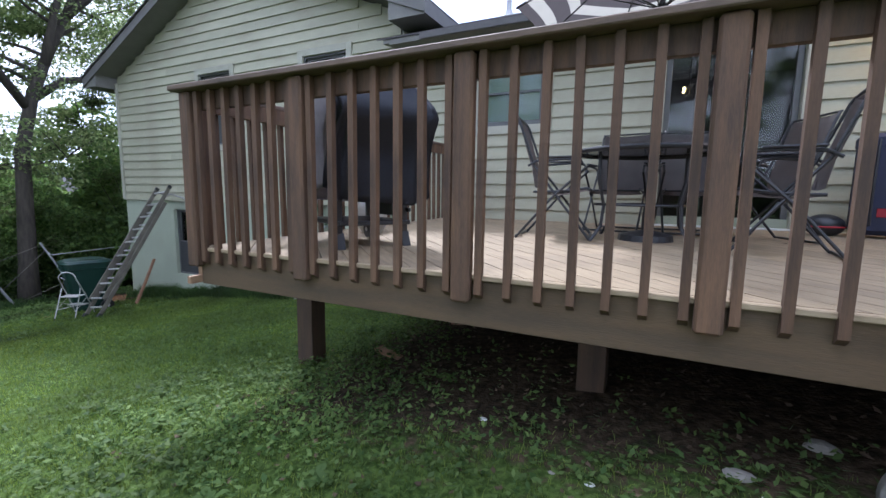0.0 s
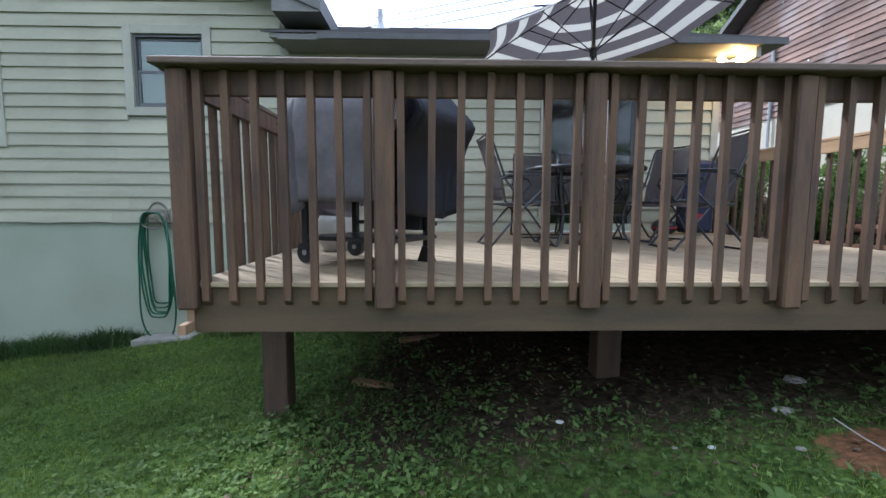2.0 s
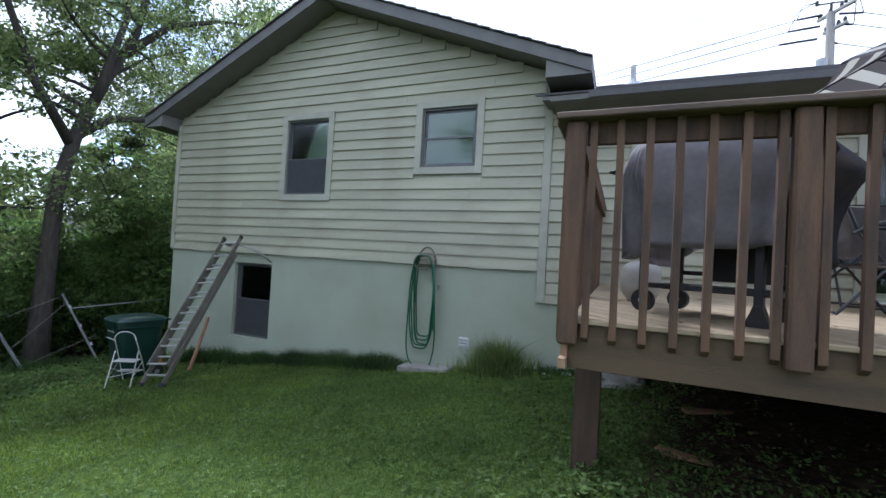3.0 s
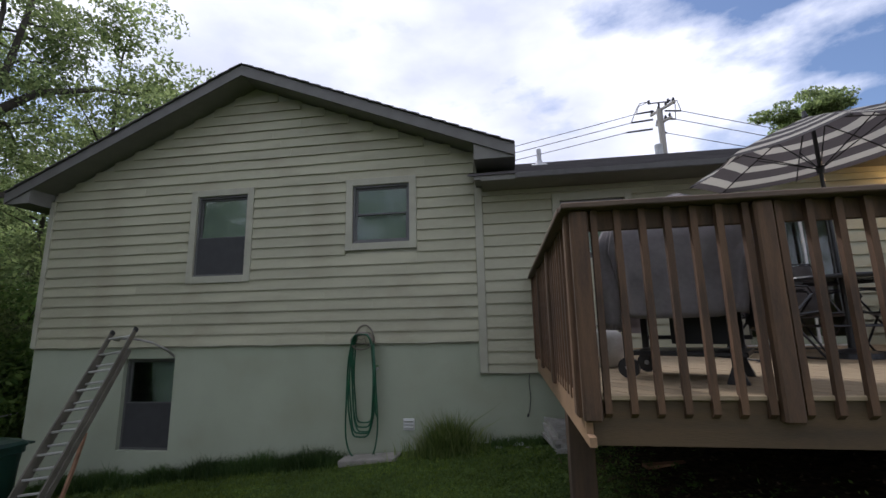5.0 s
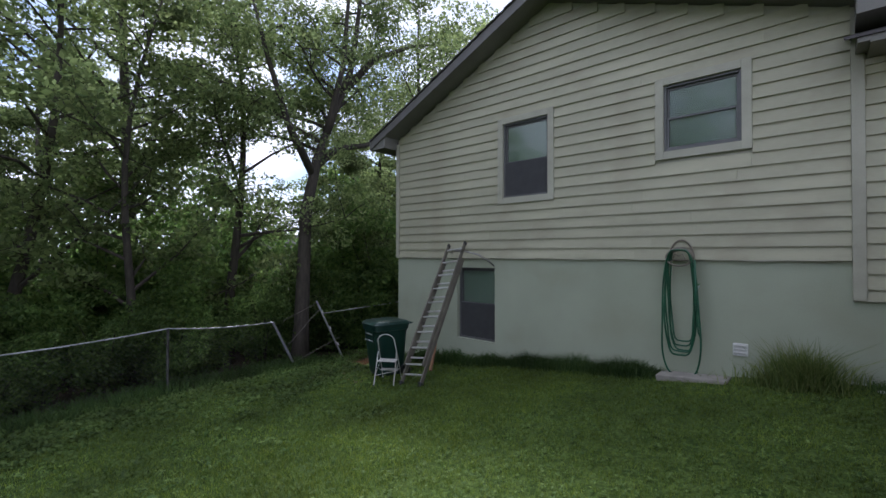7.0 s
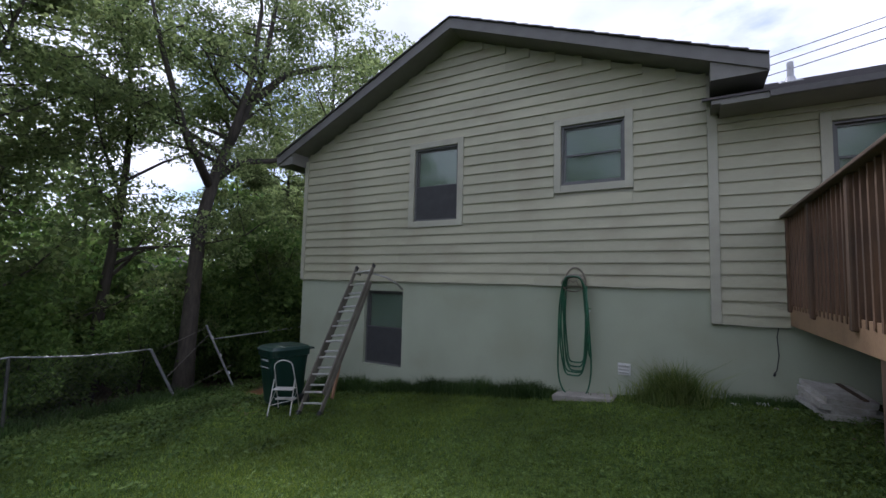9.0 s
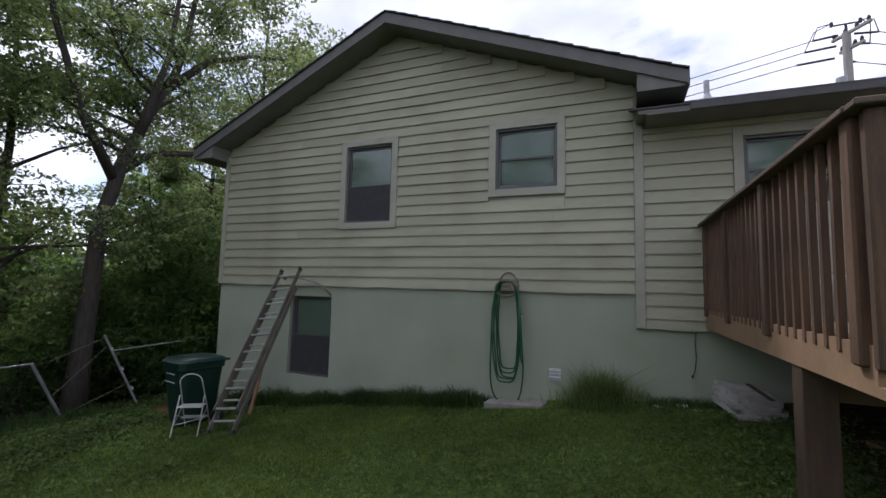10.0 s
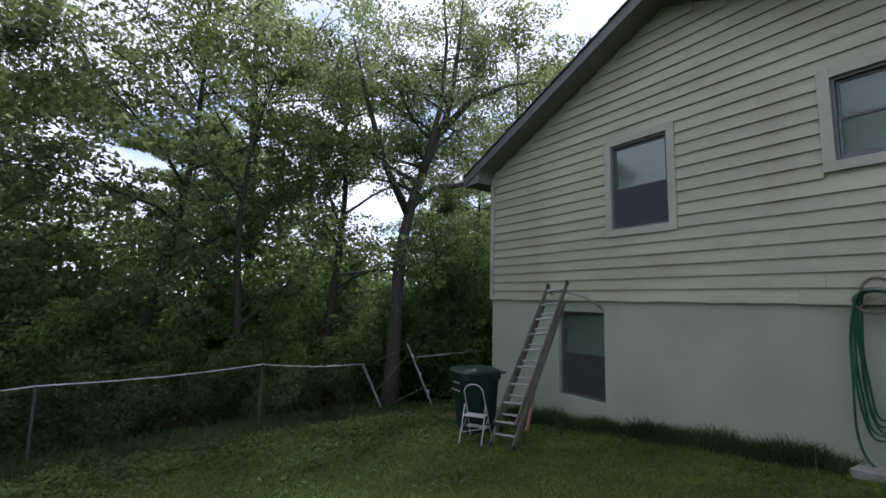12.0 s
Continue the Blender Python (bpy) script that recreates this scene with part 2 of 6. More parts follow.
M_RUST = mat("old_lumber", (0.33, 0.18, 0.10), (0.2, 0.11, 0.065), rough=0.85, scale=6, bump=0.4)
M_RUNG = mat("bright_rung_aluminium", (0.62, 0.61, 0.58), (0.45, 0.44, 0.41), rough=0.35, metal=0.6, bump=0.05)
M_EAVE = mat("dark_eave_paint", (0.10, 0.095, 0.09), (0.07, 0.066, 0.062), rough=0.6)
M_BARK = mat("bark", (0.075, 0.062, 0.048), (0.035, 0.029, 0.023), rough=0.95, scale=6, fine=30, stretch=(3, 3, 0.6), bump=1.0)
M_POLE = mat("pole_wood", (0.40, 0.38, 0.34), (0.28, 0.26, 0.23), rough=0.9, scale=5, stretch=(4, 4, 0.4))
M_UMBD = mat("umbrella_dark_stripe", (0.085, 0.078, 0.08), (0.065, 0.06, 0.062), rough=0.9, fine=150)
M_UMBL = mat("umbrella_cream_stripe", (0.58, 0.55, 0.48), (0.50, 0.475, 0.42), rough=0.9, fine=150)
for um in (M_UMBD, M_UMBL):
    nt = um.node_tree
    tl = nt.nodes.new("ShaderNodeBsdfTranslucent")
    tl.inputs[0].default_value = (0.085, 0.075, 0.075, 1) if um == M_UMBD else (0.42, 0.40, 0.35, 1)
    mx = nt.nodes.new("ShaderNodeMixShader")
    mx.inputs[0].default_value = 0.5
    nt.links.new(nt.nodes["Principled BSDF"].outputs[0], mx.inputs[1])
    nt.links.new(tl.outputs[0], mx.inputs[2])
    nt.links.new(mx.outputs[0], nt.nodes["Material Output"].inputs[0])
M_RED = mat("red_fabric", (0.35, 0.02, 0.03), rough=0.7)
M_NAVY = mat("dark_blue_fabric", (0.02, 0.025, 0.06), (0.014, 0.016, 0.035), rough=0.7)
M_BULB = glow_mat("warm_bulb", (1.0, 0.62, 0.24), 14.0)
M_DISH = mat("grey_enamel", (0.42, 0.43, 0.43), rough=0.4)
M_WIRE = mat("cable_black", (0.03, 0.03, 0.03), rough=0.6, bump=0)
M_LEAF = leaf_mat("tree_leaves", (0.075, 0.105, 0.042), (0.20, 0.24, 0.095), 0.74)
M_LEAF2 = leaf_mat("shrub_leaves", (0.055, 0.10, 0.03), (0.15, 0.215, 0.06), 0.58)
M_GRASS = leaf_mat("grass_blades", (0.045, 0.085, 0.012), (0.17, 0.21, 0.038), 0.35)
M_LONG = leaf_mat("long_pale_grass", (0.05, 0.085, 0.02), (0.16, 0.19, 0.06), 0.35)
M_TUFT = leaf_mat("dark_tufts", (0.025, 0.055, 0.015), (0.07, 0.11, 0.03), 0.3)
M_IVY = leaf_mat("ground_cover_leaves", (0.04, 0.075, 0.018), (0.12, 0.17, 0.045), 0.25)
M_DEAD = leaf_mat("dead_leaves", (0.08, 0.055, 0.035), (0.17, 0.12, 0.08), 0.1)


def ground_mat():
    m = bpy.data.materials.new("lawn_and_soil")
    m.use_nodes = True
    nt = m.node_tree
    L = nt.links.new
    p = nt.nodes["Principled BSDF"]
    tc = nt.nodes.new("ShaderNodeTexCoord")

    def ramp(scale, c1, c2, lo=0.35, hi=0.65, det=6):
        n = nt.nodes.new("ShaderNodeTexNoise")
        n.inputs["Scale"].default_value, n.inputs["Detail"].default_value = scale, det
        L(tc.outputs["Object"], n.inputs[0])
        r = nt.nodes.new("ShaderNodeValToRGB")
        r.color_ramp.elements[0].position, r.color_ramp.elements[1].position = lo, hi
        r.color_ramp.elements[0].color, r.color_ramp.elements[1].color = (*c1, 1), (*c2, 1)
        L(n.outputs[0], r.inputs[0])
        return n, r

    def mixc(f, a, b):
        x = nt.nodes.new("ShaderNodeMix")
        x.data_type = "RGBA"
        if isinstance(f, float):
            x.inputs[0].default_value = f
        else:
            L(f, x.inputs[0])
        L(a, x.inputs[6])
        L(b, x.inputs[7])
        return x.outputs[2]
    n1, g1 = ramp(1.1, (0.035, 0.06, 0.011), (0.07, 0.105, 0.019))
    n2, g2 = ramp(30, (0.014, 0.026, 0.006), (0.10, 0.15, 0.035), 0.42, 0.6)
    n5, g3 = ramp(5.5, (0.025, 0.055, 0.010), (0.10, 0.145, 0.035), 0.38, 0.62)
    grass = mixc(0.5, mixc(0.5, g1.outputs[0], g3.outputs[0]), g2.outputs[0])
    n3, s1 = ramp(14, (0.022, 0.017, 0.011), (0.085, 0.060, 0.037), 0.4, 0.7)
    n4, clay = ramp(20, (0.09, 0.048, 0.024), (0.19, 0.095, 0.045))
    at = nt.nodes.new("ShaderNodeAttribute")
    at.attribute_name = "cover"
    sep = nt.nodes.new("ShaderNodeSeparateColor")
    L(at.outputs["Color"], sep.inputs[0])

    def mask(ch, noise_out, w):
        a = nt.nodes.new("ShaderNodeMath")
        a.operation = "MULTIPLY_ADD"
        L(noise_out, a.inputs[0])
        a.inputs[1].default_value = w
        L(ch, a.inputs[2])
        b = nt.nodes.new("ShaderNodeMapRange")
        b.inputs[1].default_value, b.inputs[2].default_value = 0.5 + w * 0.38, 0.5 + w * 0.62
        L(a.outputs[0], b.inputs[0])
        return b.outputs[0]
    c = mixc(mask(sep.outputs[0], n3.outputs[0], 1.0), grass, s1.outputs[0])
    c = mixc(mask(sep.outputs[1], n4.outputs[0], 0.7), c, clay.outputs[0])
    L(c, p.inputs["Base Color"])
    p.inputs["Roughness"].default_value = 0.95
    p.inputs["Specular IOR Level"].default_value = 0.1
    bp = nt.nodes.new("ShaderNodeBump")
    bp.inputs["Strength"].default_value, bp.inputs["Distance"].default_value = 0.8, 0.03
    L(n2.outputs[0], bp.inputs["Height"])
    L(bp.outputs[0], p.inputs["Normal"])
    return m


M_GROUND = ground_mat()


# mesh helpers
def part(name, bm, material, parent=None, label="", kind="", smooth=False):
    me = bpy.data.meshes.new(name)
    bm.to_mesh(me)
    bm.free()
    for m_ in (material if isinstance(material, (list, tuple)) else [material]):
        me.materials.append(m_)
    if smooth:
        me.shade_smooth()
    ob = new(name, me)
    ob.parent = parent
    return tagged(ob, label, kind=kind)


def thing(name, at, label, category, group="", rz=0.0, kind=""):
    e = new(name)
    e.empty_display_size = 0.1
    e.matrix_basis = pose(*at, 0, 0, rz)
    return tagged(e, label, category, group, kind)


def raw(name, verts, faces, material, parent=None, label="", kind="", category="", smooth=False):
    me = bpy.data.meshes.new(name)
    me.from_pydata([tuple(map(float, v)) for v in verts] if not isinstance(verts, np.ndarray) else verts.tolist(), [], faces if isinstance(faces, list) else faces.tolist())
    me.materials.append(material)
    if smooth:
        me.shade_smooth()
    ob = new(name, me)
    ob.parent = parent
    return tagged(ob, label, category, kind=kind)


def box(bm, x0, x1, y0, y1, z0, z1, bev=0.0, m=None):
    r = bmesh.ops.create_cube(bm, size=1, matrix=Matrix.Translation(((x0 + x1) / 2, (y0 + y1) / 2, (z0 + z1) / 2)) @ Matrix.Diagonal((x1 - x0, y1 - y0, z1 - z0, 1)))
    if bev:
        edges = {e for v in r["verts"] for e in v.link_edges}
        rb = bmesh.ops.bevel(bm, geom=list(edges), offset=bev, segments=1, affect="EDGES")
        vs = {v for f in rb["faces"] for v in f.verts}
    else:
        vs = r["verts"]
    if m is not None:
        bmesh.ops.transform(bm, matrix=m, verts=list(vs))
    return bm


def boxm(*a, **k):
    return box(bmesh.new(), *a, **k)


def tube(bm, pts, radii, sides=8, closed=False):
    """A tube along points, with a radius or a list of radii."""
    pts = [Vector(p) for p in pts]
    n = len(pts)
    if not isinstance(radii, (list, tuple)):
        radii = [radii] * n
    rings, up = [], None
    for i, p in enumerate(pts):
        a = pts[(i - 1) % n] if closed or i else p
        b = pts[(i + 1) % n] if closed or i < n - 1 else p
        d = (b - a).normalized()
        if up is None:
            up = d.orthogonal().normalized()
        up = (up - d * up.dot(d))
        up = up.normalized() if up.length > 1e-5 else d.orthogonal().normalized()
        s = d.cross(up)
        rings.append([bm.verts.new(p + (up * math.cos(2 * math.pi * k / sides) + s * math.sin(2 * math.pi * k / sides)) * radii[i]) for k in range(sides)])
    for i in range(n if closed else n - 1):
        r0, r1 = rings[i], rings[(i + 1) % n]
        for k in range(sides):
            bm.faces.new((r0[k], r0[(k + 1) % sides], r1[(k + 1) % sides], r1[k]))
    if not closed:
        bm.faces.new(rings[0][::-1])
        bm.faces.new(rings[-1])
    return bm


def tubem(pts, radii, sides=8, closed=False):
    return tube(bmesh.new(), pts, radii, sides, closed)


def prism(bm, poly, axis, a, b):
    """A plate: a polygon in the plane across axis (0 x, 1 y, 2 z), from a to b."""
    def at(p, v):
        c = list(p)
        c.insert(axis, v)
        return c
    lo, hi = [bm.verts.new(at(p, a)) for p in poly], [bm.verts.new(at(p, b)) for p in poly]
    bm.faces.new(lo)
    bm.faces.new(hi[::-1])
    for i in range(len(poly)):
        j = (i + 1) % len(poly)
        bm.faces.new((lo[i], hi[i], hi[j], lo[j]))
    bmesh.ops.recalc_face_normals(bm, faces=bm.faces)
    return bm


def clip(poly, inside, cut):
    out = []
    for i, p in enumerate(poly):
        q = poly[(i + 1) % len(poly)]
        if inside(p):
            out.append(p)
        if inside(p) != inside(q):
            out.append(cut(p, q))
    return out


def clip_half(poly, a, b, c):
    """Keeps the side a x + b y <= c."""
    def cut(p, q):
        dp, dq = a * p[0] + b * p[1] - c, a * q[0] + b * q[1] - c
        t = dp / (dp - dq)
        return (p[0] + t * (q[0] - p[0]), p[1] + t * (q[1] - p[1]))
    return clip(poly, lambda p: a * p[0] + b * p[1] <= c, cut)


# terrain
def ground_z(x, y):
    x, y = np.asarray(x, float), np.asarray(y, float)
    z = 0.118 * (np.clip(x, -17, 5) + 3.0) + 0.01 - 0.035 * np.clip(1.8 - y, 0, 6)
    s = np.clip((x - 2.2) / 2.4, 0, 1)
    z = z + 0.85 * s * s * (3 - 2 * s) * np.clip((y + 1.5) / 4, 0, 1)
    return z + 0.02 * np.sin(x * 1.7 + y * 0.6) * np.sin(y * 1.3) * np.clip(1 - np.abs(x + 3) / 25, 0, 1)


def gz(x, y):
    return float(ground_z(x, y))


def make_ground():
    fine = lambda lo, hi, st: list(np.arange(lo, hi, st))
    far = [40, 55, 80, 120, 200, 400, 900]
    xs = [-v for v in far[::-1]] + fine(-32, -16, 1.0) + fine(-16, 6, 0.2) + fine(6, 30, 2.0) + far
    ys = [-v for v in far[::-1]] + fine(-30, -4, 1.5) + fine(-4, 8, 0.2) + fine(8, 32, 1.5) + far
    X, Y = np.meshgrid(xs, ys)
    Z = ground_z(X, Y)
    V = np.stack([X.ravel(), Y.ravel(), Z.ravel()], 1)
    nx, ny = len(xs), len(ys)
    F = [(j * nx + i, j * nx + i + 1, (j + 1) * nx + i + 1, (j + 1) * nx + i) for j in range(ny - 1) for i in range(nx - 1)]
    ob = raw("ground", V, F, M_GROUND, label="sloping lawn of mixed grass and clover with bare soil under the deck", kind="structure", smooth=True)
    at = ob.data.color_attributes.new("cover", "FLOAT_COLOR", "POINT")
    s = soil(V[:, 0], V[:, 1])
    c = clay(V[:, 0], V[:, 1])
    at.data.foreach_set("color", np.stack([s, c, 0 * s, 1 + 0 * s], 1).ravel())
    return ob


def soil(x, y):
    """1 on bare soil, 0 on lawn."""
    d = np.maximum(np.maximum(-2.6 - x, x - 2.4), np.maximum(2.15 - y, y - 6.2))
    under = np.clip(0.5 - (d - 0.15) / 1.5, 0, 1)
    bank = np.clip(np.minimum(x - 2.1, y - 1.2) * 1.2, 0, 0.75)
    woods = np.clip(0.5 + (-13.6 - x) / 1.2, 0, 1)
    path = np.clip(1 - np.hypot((x + 12.4) / 1.5, (y - 6.5) / 1.9), 0, 1) * 1.2
    return np.clip(np.maximum(np.maximum(under, woods), np.maximum(path, bank)), 0, 1)


def clay(x, y):
    track = np.clip(1.15 - np.hypot((x + 11.9) / 1.3, (y - 5.5) / 0.75), 0, 0.85)
    return np.maximum(np.clip(1.25 - np.hypot((x - 0.14) / 0.40, (y - 1.66) / 0.25), 0, 1), track)


ground = make_ground()


# ---- the house ----
WALL = 6.0
RX, RZ, RS, EZ = -8.04, 6.09, 0.452, 4.08


def roof_z(x):
    return RZ - (RS if x < RX else 0.402) * abs(x - RX)


def wall_mesh(x0, x1, y0, y1, z0, z1, holes, top=None):
    """A wall as blocks between the openings (x0, x1, z0, z1)."""
    bm = bmesh.new()
    xs = sorted({x0, x1, *[h[0] for h in holes], *[h[1] for h in holes]})
    zs = sorted({z0, z1, *[h[2] for h in holes], *[h[3] for h in holes]})
    for a, b in zip(xs, xs[1:]):
        runs, cur = [], None
        for c, d in zip(zs, zs[1:]):
            hole = any(h[0] <= a and b <= h[1] and h[2] <= c and d <= h[3] for h in holes)
            if not hole:
                cur = (cur[0], d) if cur else (c, d)
            elif cur:
                runs.append(cur)
                cur = None
        if cur:
            runs.append(cur)
        for c, d in runs:
            box(bm, a, b, y0, y1, c, d)
    return bm


W1, W2, W4, W3 = (-9.0, -8.05, 2.48, 3.89), (-6.16, -5.2, 2.92, 3.9), (-2.83, -1.88, 2.52, 3.43), (-10.17, -9.22, -0.33, 1.13)
DOOR = (-0.42, 0.90, 1.22, 3.28)
wall_gable = tagged(part("wall_gable", wall_mesh(-12.0, -4.1, WALL + 0.022, WALL + 0.17, 1.3, 4.12, [W1, W2]), M_TRIM), "gable end wall of pale green lap siding", kind="structure")
bm = bmesh.new()
prism(bm, [(-12.0, 4.12), (-4.1, 4.12), (-4.1, roof_z(-4.1) - 0.2), (RX, RZ - 0.2), (-12.0, roof_z(-12) - 0.2)], 1, WALL + 0.022, WALL + 0.17)
part("gable_top", bm, M_TRIM, wall_gable)
wall_main = tagged(part("wall_main", wall_mesh(-4.1, 2.03, WALL + 0.022, WALL + 0.17, 0.9, 3.72, [W4, DOOR]), M_TRIM), "rear wall of pale green lap siding behind the deck", kind="structure")
foundation = tagged(part("wall_foundation", wall_mesh(-12.0, 2.0, WALL + 0.03, WALL + 0.25, -2.2, 1.32, [W3]), M_STUC), "painted block foundation wall, pale mint, stained near the grass", kind="structure")
bm = wall_mesh(-12.0, -11.83, WALL + 0.25, 16, -2.4, 4.0, [])
box(bm, 1.86, 2.03, WALL + 0.17, 15, -0.4, 3.7)
box(bm, -12.0, 2.03, 15.83, 16, -2.4, 4.0)
tagged(part("wall_sides", bm, M_TRIM), "side and front walls of the house in pale green", kind="structure")
# inside: rooms behind the openings, their dimness put into one dark colour
tagged(part("wall_inside", box(box(box(boxm(-11.8, 1.85, 9.0, 9.1, -1.2, 3.7), -4.5, -4.4, 6.2, 9, 1.2, 3.7), -1.5, -1.4, 6.2, 9, 1.2, 3.7), -11.8, -4.5, 9, 9.1, 3.7, 4.0), M_DARKIN), "inner walls behind the panes, coloured dark for the unlit rooms", kind="structure")
tagged(part("floor_inside", boxm(-11.8, 1.85, 6.26, 9, 1.1, 1.2), M_DARKIN), "inner floor coloured dark for the unlit rooms", kind="structure")
tagged(part("ceiling_inside", boxm(-11.8, 1.85, 6.18, 9, 3.62, 3.7), M_DARKIN), "inner ceiling coloured dark for the unlit rooms", kind="structure")


def siding_pieces(parent, x0, x1, z_start, top_of, holes, step=0.177, m=M_SIDE):
    """Lap boards, one object a board, cut at the openings and under the slope of the roof."""
    z = z_start
    cache = {}
    while True:
        rise = step
        spans = [(x0, x1)]
        zm = z + rise * 0.5
        # the part of this course that lies under the roof
        lo, hi = x0, x1
        lim = z + rise * 0.75
        if top_of(x0) < lim:
            lo = RX - (RZ - 0.2 - lim) / RS
        if top_of(x1) < lim:
            hi = RX + (RZ - 0.2 - lim) / 0.402
        if hi - lo < 0.15 or lim > RZ - 0.15 or top_of(0.5 * (lo + hi)) < z + 0.1:
            break
        spans = [(lo, hi)]
        for h in holes:
            if h[2] < zm < h[3]:
                spans = [s for a, b in spans for s in ((a, min(b, h[0])), (max(a, h[1]), b)) if s[1] - s[0] > 0.03]
        for a, b in spans:
            # a course is made of boards of up to 3.6 m with a fine butt joint
            rnd = random.Random(int(a * 100) + int(z * 1000))
            cuts, c = [a], a + rnd.uniform(1.6, 3.6)
            while c < b - 0.8:
                cuts.append(c)
                c += 3.6
            cuts.append(b)
            for p, q in zip(cuts, cuts[1:]):
                key = round(q - p, 3)
                if key not in cache:
                    l = key - 0.002
                    zt = rise + 0.012
                    bmx = bmesh.new()
                    prism(bmx, [(-0.016, 0), (0.018, 0), (0.018, zt), (0.013, zt)], 0, 0.0, l)
                    me = bpy.data.meshes.new("siding_board")
                    bmx.to_mesh(me)
                    bmx.free()
                    me.materials.append(m)
                    cache[key] = me
                ob = new("siding_board", cache[key])
                ob.parent = parent
                ob.matrix_basis = pose(p + 0.001, WALL - 0.002, z + rnd.uniform(-0.002, 0.002), 0, rnd.uniform(-0.04, 0.04), 0)
        z += rise


def window(name, h, label, sash_split=0.5, trim=0.115, screen=True, blind=0.5, y=WALL, deep=0.0, sill=True):
    x0, x1, z0, z1 = h
    e = thing(name, ((x0 + x1) / 2, y, z0), label, "window", kind="structure")
    X, H = (x1 - x0) / 2, z1 - z0
    f = bmesh.new()
    d0, d1 = 0.012 + deep, 0.09 + deep
    for a in ((-X, -X + 0.035, 0, H), (X - 0.035, X, 0, H), (-X + 0.035, X - 0.035, 0, 0.035), (-X + 0.035, X - 0.035, H - 0.035, H)):
        box(f, a[0], a[1], d0, d1, a[2], a[3], 0.003)
    part("window_frame", f, M_SASH, e)
    s = H * sash_split
    for nm, a, b, yy in (("lower_sash", 0.037, s + 0.015, 0.03), ("upper_sash", s - 0.015, H - 0.037, 0.06)):
        yy += deep
        g = bmesh.new()
        for q in ((-X + 0.037, -X + 0.065, a, b), (X - 0.065, X - 0.037, a, b), (-X + 0.065, X - 0.065, a, a + 0.03), (-X + 0.065, X - 0.065, b - 0.03, b)):
            box(g, q[0], q[1], yy, yy + 0.022, q[2], q[3], 0.002)
        sa = part(nm, g, M_SASH, e)
        pn = part("pane", boxm(-X + 0.063, X - 0.063, yy + 0.009, yy + 0.014, a + 0.028, b - 0.028), M_GLASS, sa)
        pn.visible_shadow = False
    if screen:
        part("insect_screen", boxm(-X + 0.036, X - 0.036, 0.020 + deep, 0.0215 + deep, 0.036, s), M_SCREEN, e, "dark insect screen over the lower sash")
    b = bmesh.new()
    n = int(H * blind / 0.028)
    for i in range(n):
        zz = H - 0.05 - i * 0.028
        box(b, -X + 0.045, X - 0.045, 0.094 + deep, 0.098 + deep, zz - 0.0265, zz)
    part("blind", b, M_BLIND, e, "closed pale blind behind the glass")
    if trim:
        for q in ((-X - trim, -X, -trim, H + trim), (X, X + trim, -trim, H + trim), (-X, X, H, H + trim), (-X, X, -trim, 0)):
            part("casing", boxm(q[0], q[1], -0.030, 0.02, q[2], q[3], 0.003), M_TRIM, e)
        if sill:
            part("window_sill", boxm(-X - trim - 0.02, X + trim + 0.02, -0.045, -0.0145, -trim, -trim + 0.03, 0.004), M_TRIM, e)
    elif sill:
        part("window_sill", boxm(-X + 0.01, X - 0.01, 0.0, 0.14, -0.02, -0.001, 0.004), M_WHITE, e)
    return e


window("window_1", W1, "tall double-hung window with dark sashes, pale blind and insect screen in the gable wall", 0.47, sill=False)
window("window_2", W2, "small double-hung window with dark sashes in the gable wall", 0.5, screen=False, blind=0.95, sill=False)
window("window_3", W3, "deep-set basement window with dark sashes in the foundation wall behind the ladder", 0.5, blind=1.0, trim=0, deep=0.06, y=WALL + 0.03)
window("window_4", W4, "small dark-framed window above the covered grill", 0.5, screen=False, blind=0.95, sill=False)

# trims
t = thing("trim", (0, 0, 0), "pale green corner boards and base strips", "trim", kind="structure")
part("corner_board", boxm(-4.14, -4.02, WALL - 0.035, WALL + 0.02, 0.87, 3.95, 0.004), M_TRIM, t)
part("corner_board", boxm(-12.03, -11.93, WALL - 0.030, WALL + 0.02, 1.33, 4.0, 0.004), M_TRIM, t)
part("corner_board", boxm(1.95, 2.05, WALL - 0.030, WALL + 0.02, 1.21, 3.66, 0.004), M_TRIM, t)
bm = bmesh.new()
tube(bm, [(-12.0 + 0.25 * i, WALL - 0.006, 1.325 + 0.006 * math.sin(i * 1.3) + 0.005 * math.sin(i * 3.1)) for i in range(32)], 0.012, 5)
part("drip_edge", bm, M_TRIM, t)
bm = tubem([(-4.13, WALL - 0.008, 0.865), (-3.9, WALL - 0.008, 0.872), (-3.6, WALL - 0.008, 0.862), (-3.32, WALL - 0.008, 0.87)], 0.011, 5)
part("drip_edge", bm, M_TRIM, t)
part("frieze", boxm(-4.02, 1.95, WALL - 0.030, WALL + 0.02, 3.58, 3.654, 0.003), M_TRIM, t)

# roofs
OV = 0.45


